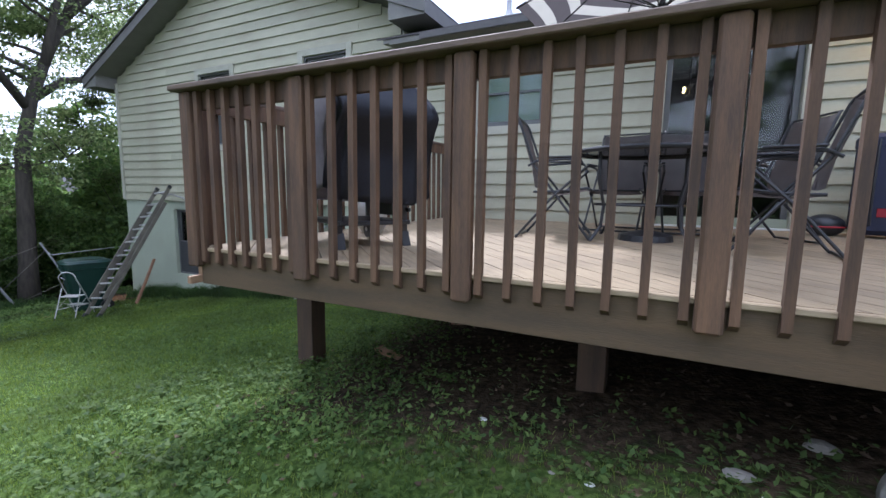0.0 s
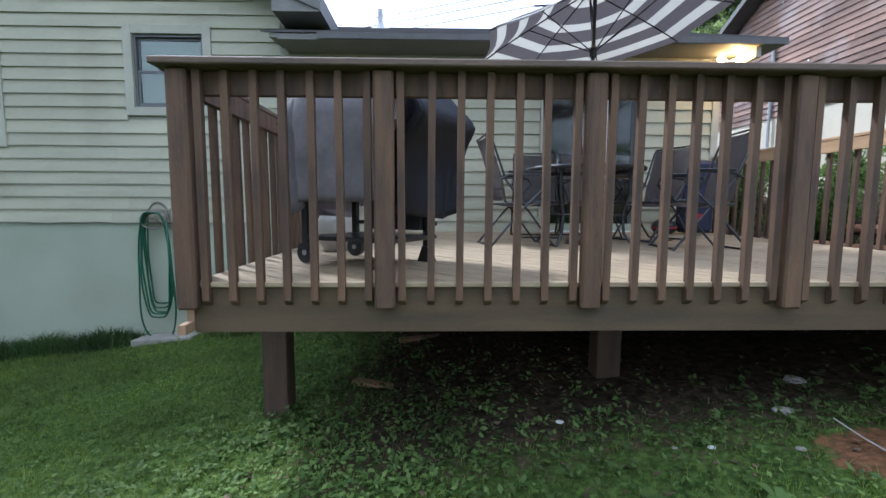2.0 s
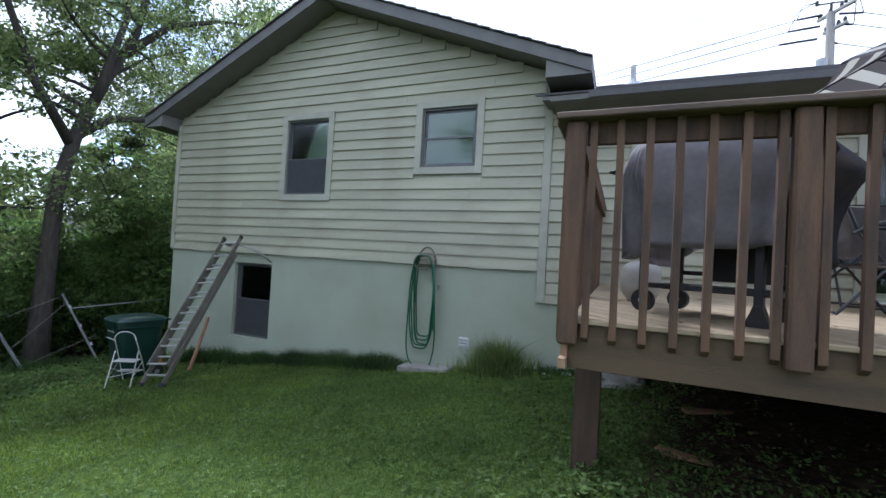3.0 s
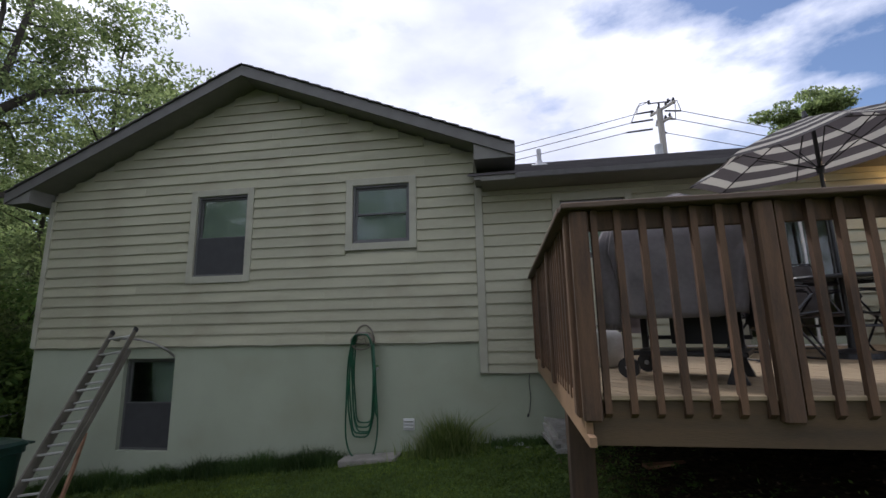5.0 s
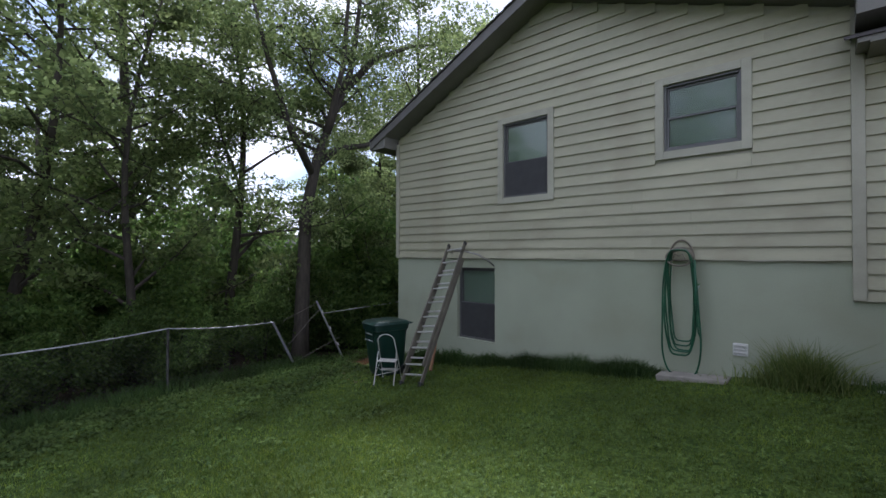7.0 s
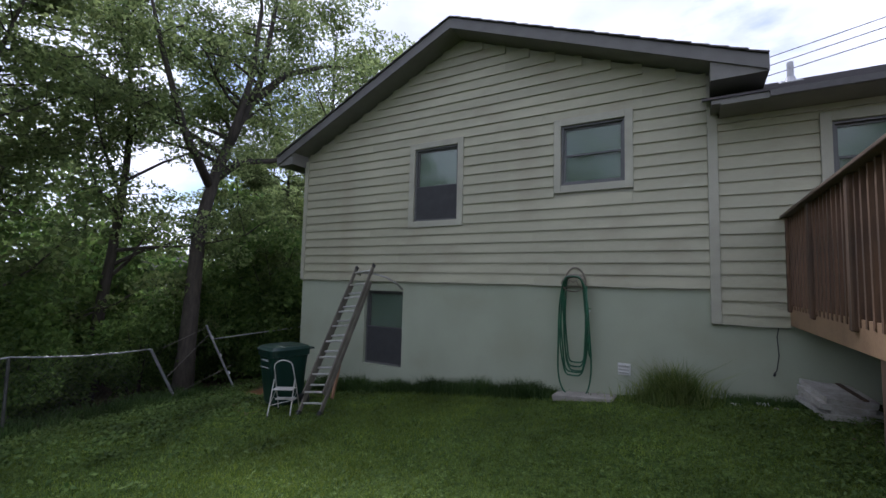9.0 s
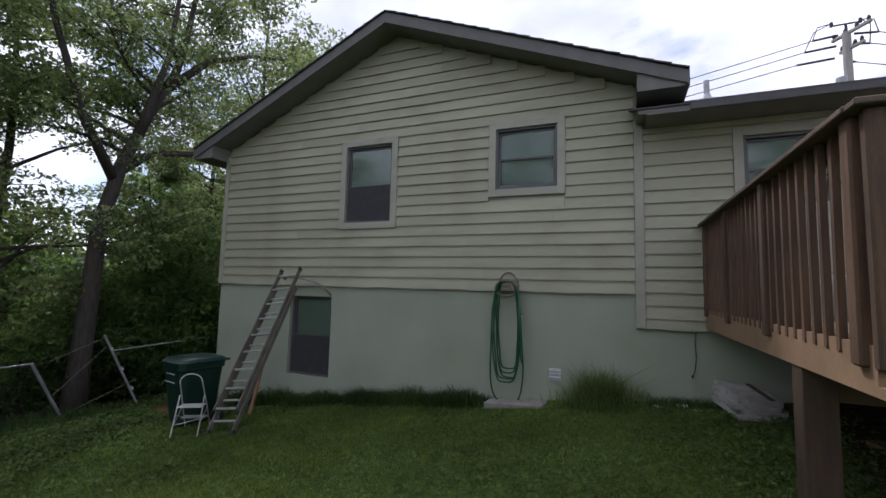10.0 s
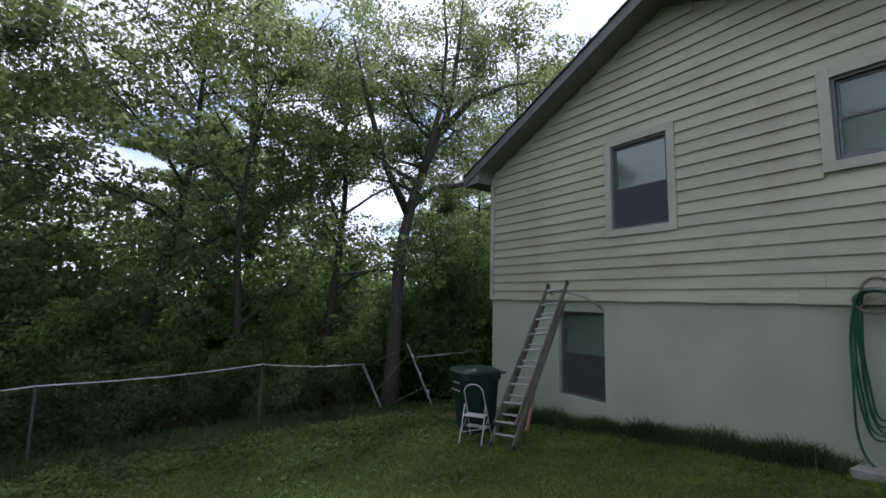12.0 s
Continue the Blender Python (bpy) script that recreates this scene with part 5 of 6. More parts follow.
def chain_fence():
    xf = -14.05
    e = thing("chain_link_fence", (0, 0, 0), "galvanised chain-link fence with a sagging top rail before dark shrubs", "fence")
    ys = [-16.2, -13.0, -9.8, -6.6, -4.0, -1.52, 1.8, 4.55]
    H = 1.22
    tops = []
    for y in ys:
        g = gz(xf, y)
        lean = 0.0 if y < 4 else 0.6
        tp = Vector((xf, y - lean, g + H - (0.12 if lean else 0)))
        tops.append(tp)
        # middle posts take the darker backlit steel
        part("fence_post", tubem([(xf, y, g - 0.1), tp], 0.024 if y not in (4.55,) else 0.03, 8), M_FENCE if y > -3 and y < 4 else M_GALV, e)
    rp = []
    for a, b in zip(tops, tops[1:]):
        rp += [a.lerp(b, k / 4) + Vector((0, 0, -0.05 * math.sin(math.pi * k / 4))) for k in range(4)]
    rp.append(tops[-1])
    part("top_rail", tubem(rp, 0.014, 7), M_GALV, e)
    g = gz(-13.78, 5.6)
    part("gate_post", tubem([(-13.72, 5.72, g - 0.1), (-13.92, 5.02, g + 1.5)], 0.024, 8), M_GALV, e, "leaning gate post with pale bands")
    for k in range(3):
        f = 0.25 + k * 0.28
        c = Vector((-13.72, 5.72, g)).lerp(Vector((-13.92, 5.02, g + 1.5)), f)
        part("post_band", tubem([c + Vector((0, 0.012, -0.03)), c + Vector((0, -0.012, 0.03))], 0.030, 8), M_WHITE, e)
    part("gate_brace", tubem([(xf, 4.2, gz(xf, 4.4) + 1.1), (-13.92, 5.04, g + 1.45)], 0.008, 6), M_FIBRE, e)
    part("gate_brace", tubem([(xf - 0.02, 4.3, gz(xf, 4.4) + 0.45), (-13.90, 5.1, g + 1.3)], 0.009, 6), M_FIBRE, e)
    part("gate_brace", tubem([(xf + 0.05, 4.4, gz(xf, 4.4) + 0.06), (-13.75, 5.6, g + 0.55)], 0.009, 6), M_FIBRE, e)
    part("top_rail", tubem([(-13.88, 5.2, g + 1.18), (-13.7, 7.5, g + 1.28), (-13.5, 10.0, g + 1.35), (-13.3, 13.0, g + 1.4)], 0.015, 7), M_GALV, e, "pale rail running on behind the house")
    for y in (7.6, 10.6, 13.0):
        part("fence_post", tubem([(-13.6, y, g - 0.2), (-13.6, y, g + 1.3)], 0.024, 8), M_GALV, e)
    # the wire mesh
    V, F = [], []

    def strand(p, q):
        d = (q - p).normalized()
        a = d.cross(Vector((1, 0, 0))).normalized() * 0.0017
        b = Vector((1, 0, 0)) * 0.0017
        i = len(V)
        V.extend([p + a, p - a * 0.5 + b, p - a * 0.5 - b, q + a, q - a * 0.5 + b, q - a * 0.5 - b])
        F.extend([(i, i + 1, i + 4, i + 3), (i + 1, i + 2, i + 5, i + 4), (i + 2, i, i + 3, i + 5)])
    y = -16.0
    while y < 4.3:
        g0 = gz(xf, y)
        for s in (-1, 1):
            y2 = y + s * 1.15
            if -16.2 < y2 < 4.4:
                strand(Vector((xf + 0.022, y, g0 + 0.03)), Vector((xf + 0.022, y2, gz(xf, y2) + H - 0.02)))
        y += 0.09
    raw("wire_mesh", V, F, M_FENCE, e, kind="stuff")


chain_fence()


# ---- greenery ----
def leaves(rng, centres, radii, n, size, flat=0.0):
    """n small leaves scattered in ellipsoid clumps: vertices and faces (each leaf two triangles folded on its rib)."""
    centres, radii = np.asarray(centres, float), np.asarray(radii, float)
    w = (radii.prod(axis=1)) ** 0.6
    idx = rng.choice(len(centres), n, p=w / w.sum())
    d = rng.normal(size=(n, 3))
    d /= np.linalg.norm(d, axis=1)[:, None]
    r = rng.uniform(0.25, 1.0, n) ** 0.55
    c = centres[idx] + d * r[:, None] * radii[idx]
    nrm = rng.normal(size=(n, 3)) + np.array([0, 0, 0.7 + flat])
    nrm /= np.linalg.norm(nrm, axis=1)[:, None]
    t = rng.normal(size=(n, 3))
    t -= nrm * (t * nrm).sum(1)[:, None]
    t /= np.linalg.norm(t, axis=1)[:, None]
    s = np.cross(nrm, t)
    L = size * rng.uniform(0.6, 1.35, n)[:, None]
    V = np.stack([c - t * L * 0.5, c + s * L * 0.27 - nrm * L * 0.06, c + t * L * 0.5, c - s * L * 0.27 - nrm * L * 0.06], 1).reshape(-1, 3)
    b = np.arange(n)[:, None] * 4
    F = np.concatenate([b + np.array([0, 1, 2]), b + np.array([0, 2, 3])], 0)
    return V, F


def tri_mesh(name, V, F, m, parent=None, label="", kind="", category=""):
    me = bpy.data.meshes.new(name)
    me.vertices.add(len(V))
    me.vertices.foreach_set("co", np.asarray(V, np.float32).ravel())
    k = F.shape[1]
    me.loops.add(len(F) * k)
    me.loops.foreach_set("vertex_index", F.astype(np.int32).ravel())
    me.polygons.add(len(F))
    me.polygons.foreach_set("loop_start", np.arange(0, len(F) * k, k, dtype=np.int32))
    me.update(calc_edges=True)
    me.materials.append(m)
    ob = new(name, me)
    ob.parent = parent
    return tagged(ob, label, category, kind=kind)


def tree(seed, height, trunk_r, crown_from, spread, n_leaf, leaf=0.13, lean=(0, 0), path=None, boughs=(), label="tall deciduous tree with thin leaning trunk and airy crown"):
    rnd = random.Random(seed)
    rng = np.random.default_rng(seed)
    e = thing("tree", (0, 0, 0), label, "tree", "trees behind the fence")
    bm = bmesh.new()
    pts, x, y = [], 0.0, 0.0
    n = 9
    for i in range(n + 1):
        f = i / n
        pts.append(Vector((lean[0] * f * height + 0.25 * math.sin(f * 5 + seed), lean[1] * f * height + 0.2 * math.sin(f * 4 + 2 * seed), height * 0.92 * f - 0.3)))
    if path:
        hs = [q[2] for q in path]
        pts = [Vector([float(np.interp(hs[0] + (hs[-1] - hs[0]) * i / n, hs, [q[c] for q in path])) for c in range(3)]) for i in range(n + 1)]
    tube(bm, pts, [trunk_r * (1 - 0.85 * i / n) * (1.25 if i == 0 else 1) for i in range(n + 1)], 9)
    part("trunk", bm, M_BARK, e, smooth=True)
    cents, rads = [], []
    nl = 21
    for i in range(nl):
        f = crown_from + (0.97 - crown_from) * (i + rnd.random() * 0.6) / nl
        k = min(n - 1, int(f * n))
        base = pts[k].lerp(pts[k + 1], f * n - k)
        a = rnd.uniform(0, 6.283) if i else 0.5
        if path and math.cos(a) > -0.2 and math.sin(a) > -0.8:
            a += math.pi
        ln = 1.12 * spread * (1.0 - 0.5 * max(0, f - 0.5) * 2) * rnd.uniform(0.6, 1.15)
        p = [base]
        d = Vector((math.cos(a), math.sin(a), rnd.uniform(0.15, 0.75)))
        for s in range(4):
            d = (d + Vector((rnd.uniform(-0.3, 0.3), rnd.uniform(-0.3, 0.3), rnd.uniform(-0.15, 0.25)))).normalized()
            p.append(p[-1] + d * ln / 4)
        r0 = trunk_r * (1 - 0.8 * f) * 0.5
        bm = bmesh.new()
        tube(bm, p, [r0, r0 * 0.75, r0 * 0.5, r0 * 0.3, r0 * 0.12], 5)
        for s in (2, 3, 4):
            for q in range(2):
                tw = p[s] + Vector((rnd.uniform(-1, 1), rnd.uniform(-1, 1), rnd.uniform(-0.35, 0.6))) * ln * 0.3
                tube(bm, [p[s], p[s].lerp(tw, 0.5) + Vector((0, 0, 0.05)), tw], [r0 * 0.3, r0 * 0.2, r0 * 0.08], 4)
                cents.append(tw)
                rr = rnd.uniform(0.3, 0.8) * spread * 0.25
                rads.append((rr * 1.2, rr * 1.2, rr * 0.6))
            cents.append(p[s])
            rr = rnd.uniform(0.3, 0.8) * spread * 0.22
            rads.append((rr * 1.2, rr * 1.2, rr * 0.5))
        part("limb", bm, M_BARK, e)
    for bough in boughs:
        q = [Vector(v_) for v_ in bough]
        bm = bmesh.new()
        tube(bm, q, [trunk_r * 0.55 * (1 - 0.8 * i / (len(q) - 1)) for i in range(len(q))], 7)
        part("limb", bm, M_BARK, e, smooth=True)
        for v_ in q[1:]:
            for _ in range(3):
                cents.append(v_ + Vector((rnd.uniform(-0.9, 0.9), rnd.uniform(-0.9, 0.9), rnd.uniform(-0.4, 0.8))))
                rads.append((0.8, 0.8, 0.45))
    V, F = leaves(rng, cents, rads, n_leaf, leaf)
    tri_mesh("crown", V, F, M_LEAF, e, kind="stuff")
    return e


def shrub(seed, h, r, n_leaf, leaf=0.085, m=None, label="dense leafy shrub in the thicket behind the fence", group="shrubs of the thicket"):
    rnd = random.Random(seed)
    rng = np.random.default_rng(seed)
    e = thing("shrub", (0, 0, 0), label, "shrub", group)
    bm = bmesh.new()
    cents, rads = [], []
    for i in range(9):
        a = rnd.uniform(0, 6.28)
        q = Vector((math.cos(a) * r * rnd.uniform(0.2, 0.9), math.sin(a) * r * rnd.uniform(0.2, 0.9), h * rnd.uniform(0.45, 1.0)))
        tube(bm, [(0.1 * math.cos(a), 0.1 * math.sin(a), -0.1), q * 0.5 + Vector((0, 0, h * 0.08)), q], [0.022, 0.014, 0.005], 4)
        for f in (0.35, 0.65, 1.0):
            cents.append(q * f + Vector((rnd.uniform(-1, 1), rnd.uniform(-1, 1), 0)) * r * 0.25)
            rr = r * rnd.uniform(0.22, 0.45)
            rads.append((rr, rr, rr * 0.8))
    part("branch", bm, M_BARK, e, kind="stuff")
    V, F = leaves(rng, cents, rads, n_leaf, leaf)
    V[:, 2] = np.maximum(V[:, 2], -0.05)
    tri_mesh("foliage", V, F, m or M_LEAF2, e, kind="stuff")
    return e


def scatter(protos, places, zr=(0.85, 1.2), seed=1):
    rnd = random.Random(seed)
    used = set()
    for i, (k, x, y, s) in enumerate(places):
        e = protos[k]
        m = pose(x, y, gz(x, y) - 0.02, 0, 0, rnd.uniform(0, 360)) 
        if k in used:
            e = copy_thing(e, m)
        else:
            e.matrix_basis = m
            used.add(k)
        e.scale = (s, s, s)


TREES = [tree(11, 13.5, 0.17, 0.28, 3.6, 20000, leaf=0.125), tree(12, 11.5, 0.13, 0.22, 3.2, 17000, leaf=0.12, lean=(0.08, 0.05)), tree(13, 15.0, 0.2, 0.33, 4.0, 22000, leaf=0.125, lean=(-0.05, 0.03)), tree(14, 9.0, 0.10, 0.18, 2.6, 13000, leaf=0.12, lean=(0.1, -0.05))]
# the forked tree beside the gate, its trunk bending towards the house
FORK = tree(16, 12.5, 0.21, 0.46, 3.0, 32000, leaf=0.10, path=[(0.1, -0.1, -0.3), (0, 0.05, 2.2), (0, 0.12, 3.9), (0, 0.38, 5.1), (0, 0.72, 6.1), (-0.05, 1.12, 7.0), (-0.1, 1.65, 8.2), (-0.3, 2.1, 10.5), (-0.4, 2.3, 12.2)],
            boughs=[[(0, 0.4, 5.1), (-0.1, 1.15, 5.75), (-0.2, 2.2, 6.05), (-0.3, 3.4, 6.6), (-0.3, 4.3, 7.4)], [(0, 0.72, 6.0), (0.1, 0.86, 6.75), (0.2, 1.15, 8.1), (0.2, 1.3, 10.0), (0.1, 1.2, 11.6)], [(0, 0.3, 4.9), (0.2, -0.5, 6.0), (0.4, -1.2, 7.6), (0.4, -1.6, 9.0)], [(0, 1.3, 7.4), (0.1, 2.3, 8.6), (0.3, 3.6, 9.4), (0.3, 4.8, 9.9)]],
            label="leaning forked deciduous tree beside the gate with a low limb")
FORK.matrix_basis = pose(-14.6, 5.0, gz(-14.6, 5.0))
scatter(TREES, [
    (0, -16.4, 4.0, 0.85), (1, -16.2, 9.6, 1.2), (2, -21.0, 3.0, 1.2), (3, -16.6, 1.5, 1.15), (1, -17.6, -0.4, 1.1), (0, -19.5, -4.0, 1.0), (3, -16.6, -2.6, 1.0), (3, -15.9, 7.6, 0.72),
    (0, -19.5, 12.0, 0.9), (3, -16.8, 12.5, 1.0), (2, -24.0, -7.5, 1.0), (3, -17.2, -6.5, 1.1), (1, -20.0, -9.5, 1.0), (3, -20.5, 16.5, 1.1),
    # unseen trees behind the camera, added to darken reflections and fill light
    (0, -12.0, -17.0, 1.0), (2, -5.5, -19.0, 1.0), (1, 0.5, -17.5, 1.1), (0, 6.0, -19.5, 1.0), (2, 12.0, -17.0, 0.9), (1, 13.5, -9.0, 1.0)], seed=4)
SHRUBS = [shrub(21, 2.6, 1.4, 9000, 0.11), shrub(22, 1.8, 1.2, 7000, 0.1), shrub(23, 3.3, 1.5, 10000, 0.12)]
rs = random.Random(8)
pl_ = []
for i in range(26):
    pl_.append((i % 3, -15.4 - rs.random() * 0.5, -12.5 + i * 1.05 + rs.uniform(-0.3, 0.3), rs.uniform(0.75, 1.05)))
for i in range(22):
    pl_.append(((i + 1) % 3, -18.2 - rs.random() * 2.2, -13 + i * 1.5 + rs.uniform(-0.4, 0.4), rs.uniform(1.2, 1.75)))
for i in range(12):
    pl_.append(((i + 2) % 3, -24.0 - rs.random() * 3, -16 + i * 3.6, rs.uniform(1.7, 2.3)))
# unseen hedge behind the camera, added to close off the low sky
for i in range(9):
    pl_.append(((i + 2) % 3, -16.5 + i * 4.2, -15.5 - rs.random() * 3, rs.uniform(1.2, 1.7)))
pl_ += [(2, -14.9, 8.0, 1.25), (0, -15.3, 9.8, 1.6), (1, -15.0, 6.6, 1.2), (2, -16.8, 8.6, 1.7), (0, -14.8, 11.4, 1.5), (1, -15.0, 2.2, 0.8), (1, -14.9, -0.6, 0.7), (0, -15.0, -3.0, 0.6)]
scatter(SHRUBS, pl_, seed=5)

# bank and plants on the far side of the deck
BANK = shrub(31, 1.1, 0.75, 5200, 0.075, label="leafy green shrub on the bank beside the deck", group="shrubs on the bank")
scatter([BANK], [(0, 3.5, 4.4, 0.62), (0, 3.3, 5.6, 0.7), (0, 4.4, 3.4, 0.62), (0, 4.7, 6.6, 0.7), (0, 3.6, 7.8, 0.8), (0, 4.8, 9.0, 0.8), (0, 3.0, 3.1, 0.45), (0, 4.6, 2.2, 0.5), (0, 5.0, 5.0, 0.7), (0, 3.2, 9.6, 0.9), (0, 3.9, 2.6, 0.5)], seed=6)
for i, (x, y, l, z, r) in enumerate(((3.0, 2.7, 1.6, 0.0, 84), (3.12, 3.9, 1.8, 0.02, 95), (3.3, 2.9, 1.7, 0.04, 88), (3.45, 4.4, 1.9, 0.02, 93), (3.62, 3.2, 1.5, 0.05, 80), (3.05, 5.6, 1.6, 0.02, 91))):
    e = thing("log", (x, y, gz(x, y) + 0.06 + z), "weathered grey-brown log laid along the bank", "log", "logs on the bank", rz=r)
    part("wood", tubem([(-l / 2, 0, 0), (-l / 4, 0.02, 0.01), (0.1, 0, 0), (l / 2, -0.02, 0)], [0.06, 0.07, 0.065, 0.055], 9), M_RUST if i % 2 else M_POLE, e)

# distant trees
FAR = tree(15, 14, 0.22, 0.3, 4.2, 36000, leaf=0.2, label="tall leafy tree beyond the neighbouring house")
scatter([FAR], [(0, 17.5, 30.0, 1.15), (0, 10.5, 34.0, 0.62), (0, 22.0, 40.0, 1.3), (0, 7.5, 38.0, 0.5), (0, -34.0, 22.0, 1.0), (0, -36.0, 2.0, 1.1), (0, -34.0, -14.0, 1.1), (0, 5.0, 44.0, 0.6)], seed=9)

# ---- neighbour's house ----


def neighbour():
    X, Y0, Y1, ZB = 5.7, 5.1, 16.0, 3.62
    e = thing("neighbour_house", (X, Y0, 0), "neighbouring house with weathered brown lap siding over a cream stucco band", "house")

    def P(name, bm, m, label=""):
        ob = part(name, bm, m, e, label)
        ob.matrix_basis = pose(-X, -Y0, 0)
        return ob
    gy, gz_ = 2.2, 10.6
    sl = 0.52
    top = lambda y: gz_ - sl * abs(y - gy)
    P("lower_wall", boxm(X + 0.04, X + 0.3, Y0, Y1, 0.6, ZB + 0.02), M_NBW, "cream stucco lower wall")
    bm = bmesh.new()
    prism(bm, [(Y0, ZB), (Y1, ZB), (Y1, top(Y1)), (Y0, top(Y0))], 0, X + 0.045, X + 0.3)
    P("upper_wall", bm, M_NB)
    step = 0.13
    z = ZB
    rnd = random.Random(2)
    while z < 9.0:
        y1 = min(Y1, gy + (gz_ - z - step) / sl)
        y = Y0
        while y < y1 - 0.05:
            yn = min(y1, y + rnd.uniform(2.4, 3.8))
            bm = bmesh.new()
            prism(bm, [(X + 0.02 - 0.012, z), (X + 0.045, z), (X + 0.045, z + step + 0.01), (X + 0.03, z + step + 0.01)], 1, y + 0.002, yn - 0.002)
            P("siding_board", bm, M_NB)
            y = yn
        z += step
    P("corner_board", boxm(X - 0.02, X + 0.05, Y0 - 0.05, Y0, 0.9, 8.9, 0.005), M_NBDARK, "dark corner board")
    P("return_wall", boxm(X + 0.3, 14.0, Y0 - 0.02, Y0 + 0.2, 0.4, ZB), M_NBW, "cream lower wall")
    # shade round the corner is painted as a dark wall colour
    P("return_wall", boxm(X + 0.3, 14.0, Y0 - 0.02, Y0 + 0.2, ZB, 8.8), M_NBDARK, "upper porch wall, its shade put into a dark colour")
    P("porch_soffit", boxm(X + 0.05, 14.0, Y0 - 2.4, Y0 - 0.02, 8.6, 8.75), M_FASC)
    bm = bmesh.new()
    prism(bm, [(gy, gz_ + 0.125), (Y1 + 0.6, top(Y1 + 0.6) + 0.125), (Y1 + 0.6, top(Y1 + 0.6) + 0.02), (gy, gz_ + 0.02)], 0, X - 0.35, 14.0)
    P("roof", bm, M_SHINGLE, "dark shingled roof")
    bm = bmesh.new()
    prism(bm, [(gy, gz_ + 0.13), (Y1 + 0.6, top(Y1 + 0.6) + 0.13), (Y1 + 0.6, top(Y1 + 0.6) + 0.0), (gy, gz_)], 0, X - 0.38, X - 0.351)
    P("rake_board", bm, M_FASC)
    # small fittings
    c = thing("downspout", (X - 0.03, 9.72, 2.3), "grey conduit with an electric meter on the neighbouring wall", "conduit")
    part("pipe", tubem([(0, 0, 0), (0, 0, 2.95), (0.05, 0, 3.0)], 0.035, 8), M_DISH, c)
    part("meter", tubem([(-0.02, 0, 0.45), (-0.16, 0, 0.45)], 0.11, 16), M_DISH, c)
    part("meter_box", boxm(-0.10, 0.05, -0.14, 0.14, 0.1, 0.65, 0.01), M_DISH, c)
    d = thing("satellite_dish", (X - 0.02, 12.6, 4.1), "grey satellite dish on a bent arm at the neighbouring wall", "satellite dish")
    part("arm", tubem([(0, 0, -0.3), (-0.25, -0.05, -0.25), (-0.35, -0.1, 0.1)], 0.022, 7), M_DISH, d)
    bm = bmesh.new()
    bmesh.ops.create_uvsphere(bm, u_segments=20, v_segments=10, radius=0.6)
    bmesh.ops.delete(bm, geom=[v_ for v_ in bm.verts if v_.co.z > -0.48], context="VERTS")
    bmesh.ops.solidify(bm, geom=bm.faces[:], thickness=0.008)
    bmesh.ops.transform(bm, matrix=pose(-0.5, -0.15, 0.3, 0, 0, 0) @ pose(0, 0, 0, 65, 0, -60) @ pose(0, 0, 0.5), verts=bm.verts)
    part("dish", bm, M_DISH, d, smooth=True)
    w = window_far((X + 0.01, 13.4, 2.3), "small white-framed window in the neighbouring stucco wall")
    for i, (y, z_) in enumerate(((6.6, 4.9), (7.4, 5.7), (8.8, 4.6), (6.2, 4.4), (9.6, 6.1), (7.0, 4.2))):
        q = thing("siding_patch", (X + 0.004, y, z_), "tiny pale chipped spot on the brown siding", "patch", "chipped spots on the siding")
        part("patch", tubem([(0.01, 0, 0), (-0.004, 0, 0)], 0.022, 6), M_WHITE, q)


def window_far(at, label):
    w = thing("neighbour_window", at, label, "window")
    for q in ((-0.5, -0.42, 0, 1.0), (0.42, 0.5, 0, 1.0), (-0.42, 0.42, 0.92, 1.0), (-0.42, 0.42, 0, 0.08)):
        part("frame", boxm(-0.03, 0.035, q[0], q[1], q[2], q[3], 0.004), M_WHITE, w)
    part("pane", boxm(0.0, 0.03, -0.42, 0.42, 0.08, 0.92), M_BLIND, w)
    return w


neighbour()


def far_house():
    e = thing("far_house", (-44, 17, -4.5), "low distant house with a dark gable roof behind the trees", "house", rz=35)
    part("wall", boxm(-5, 5, -3.5, 3.5, 0, 5.2), M_NBW, e)
    for s in (-1, 1):
        bm = bmesh.new()
        prism(bm, [(0, 7.6), (s * 4.1, 5.0), (s * 4.1, 4.85), (0, 7.4)], 0, -5.6, 5.6)
        part("roof", bm, M_SHINGLE, e)
    for x in (-3, 0.5, 3.3):
        wn = part("window", boxm(x - 0.5, x + 0.5, -3.56, -3.49, 2.8, 4.1), M_WHITE, e)
        part("pane", boxm(x - 0.42, x + 0.42, -3.58, -3.561, 2.88, 4.02), M_SCREEN, wn)


far_house()


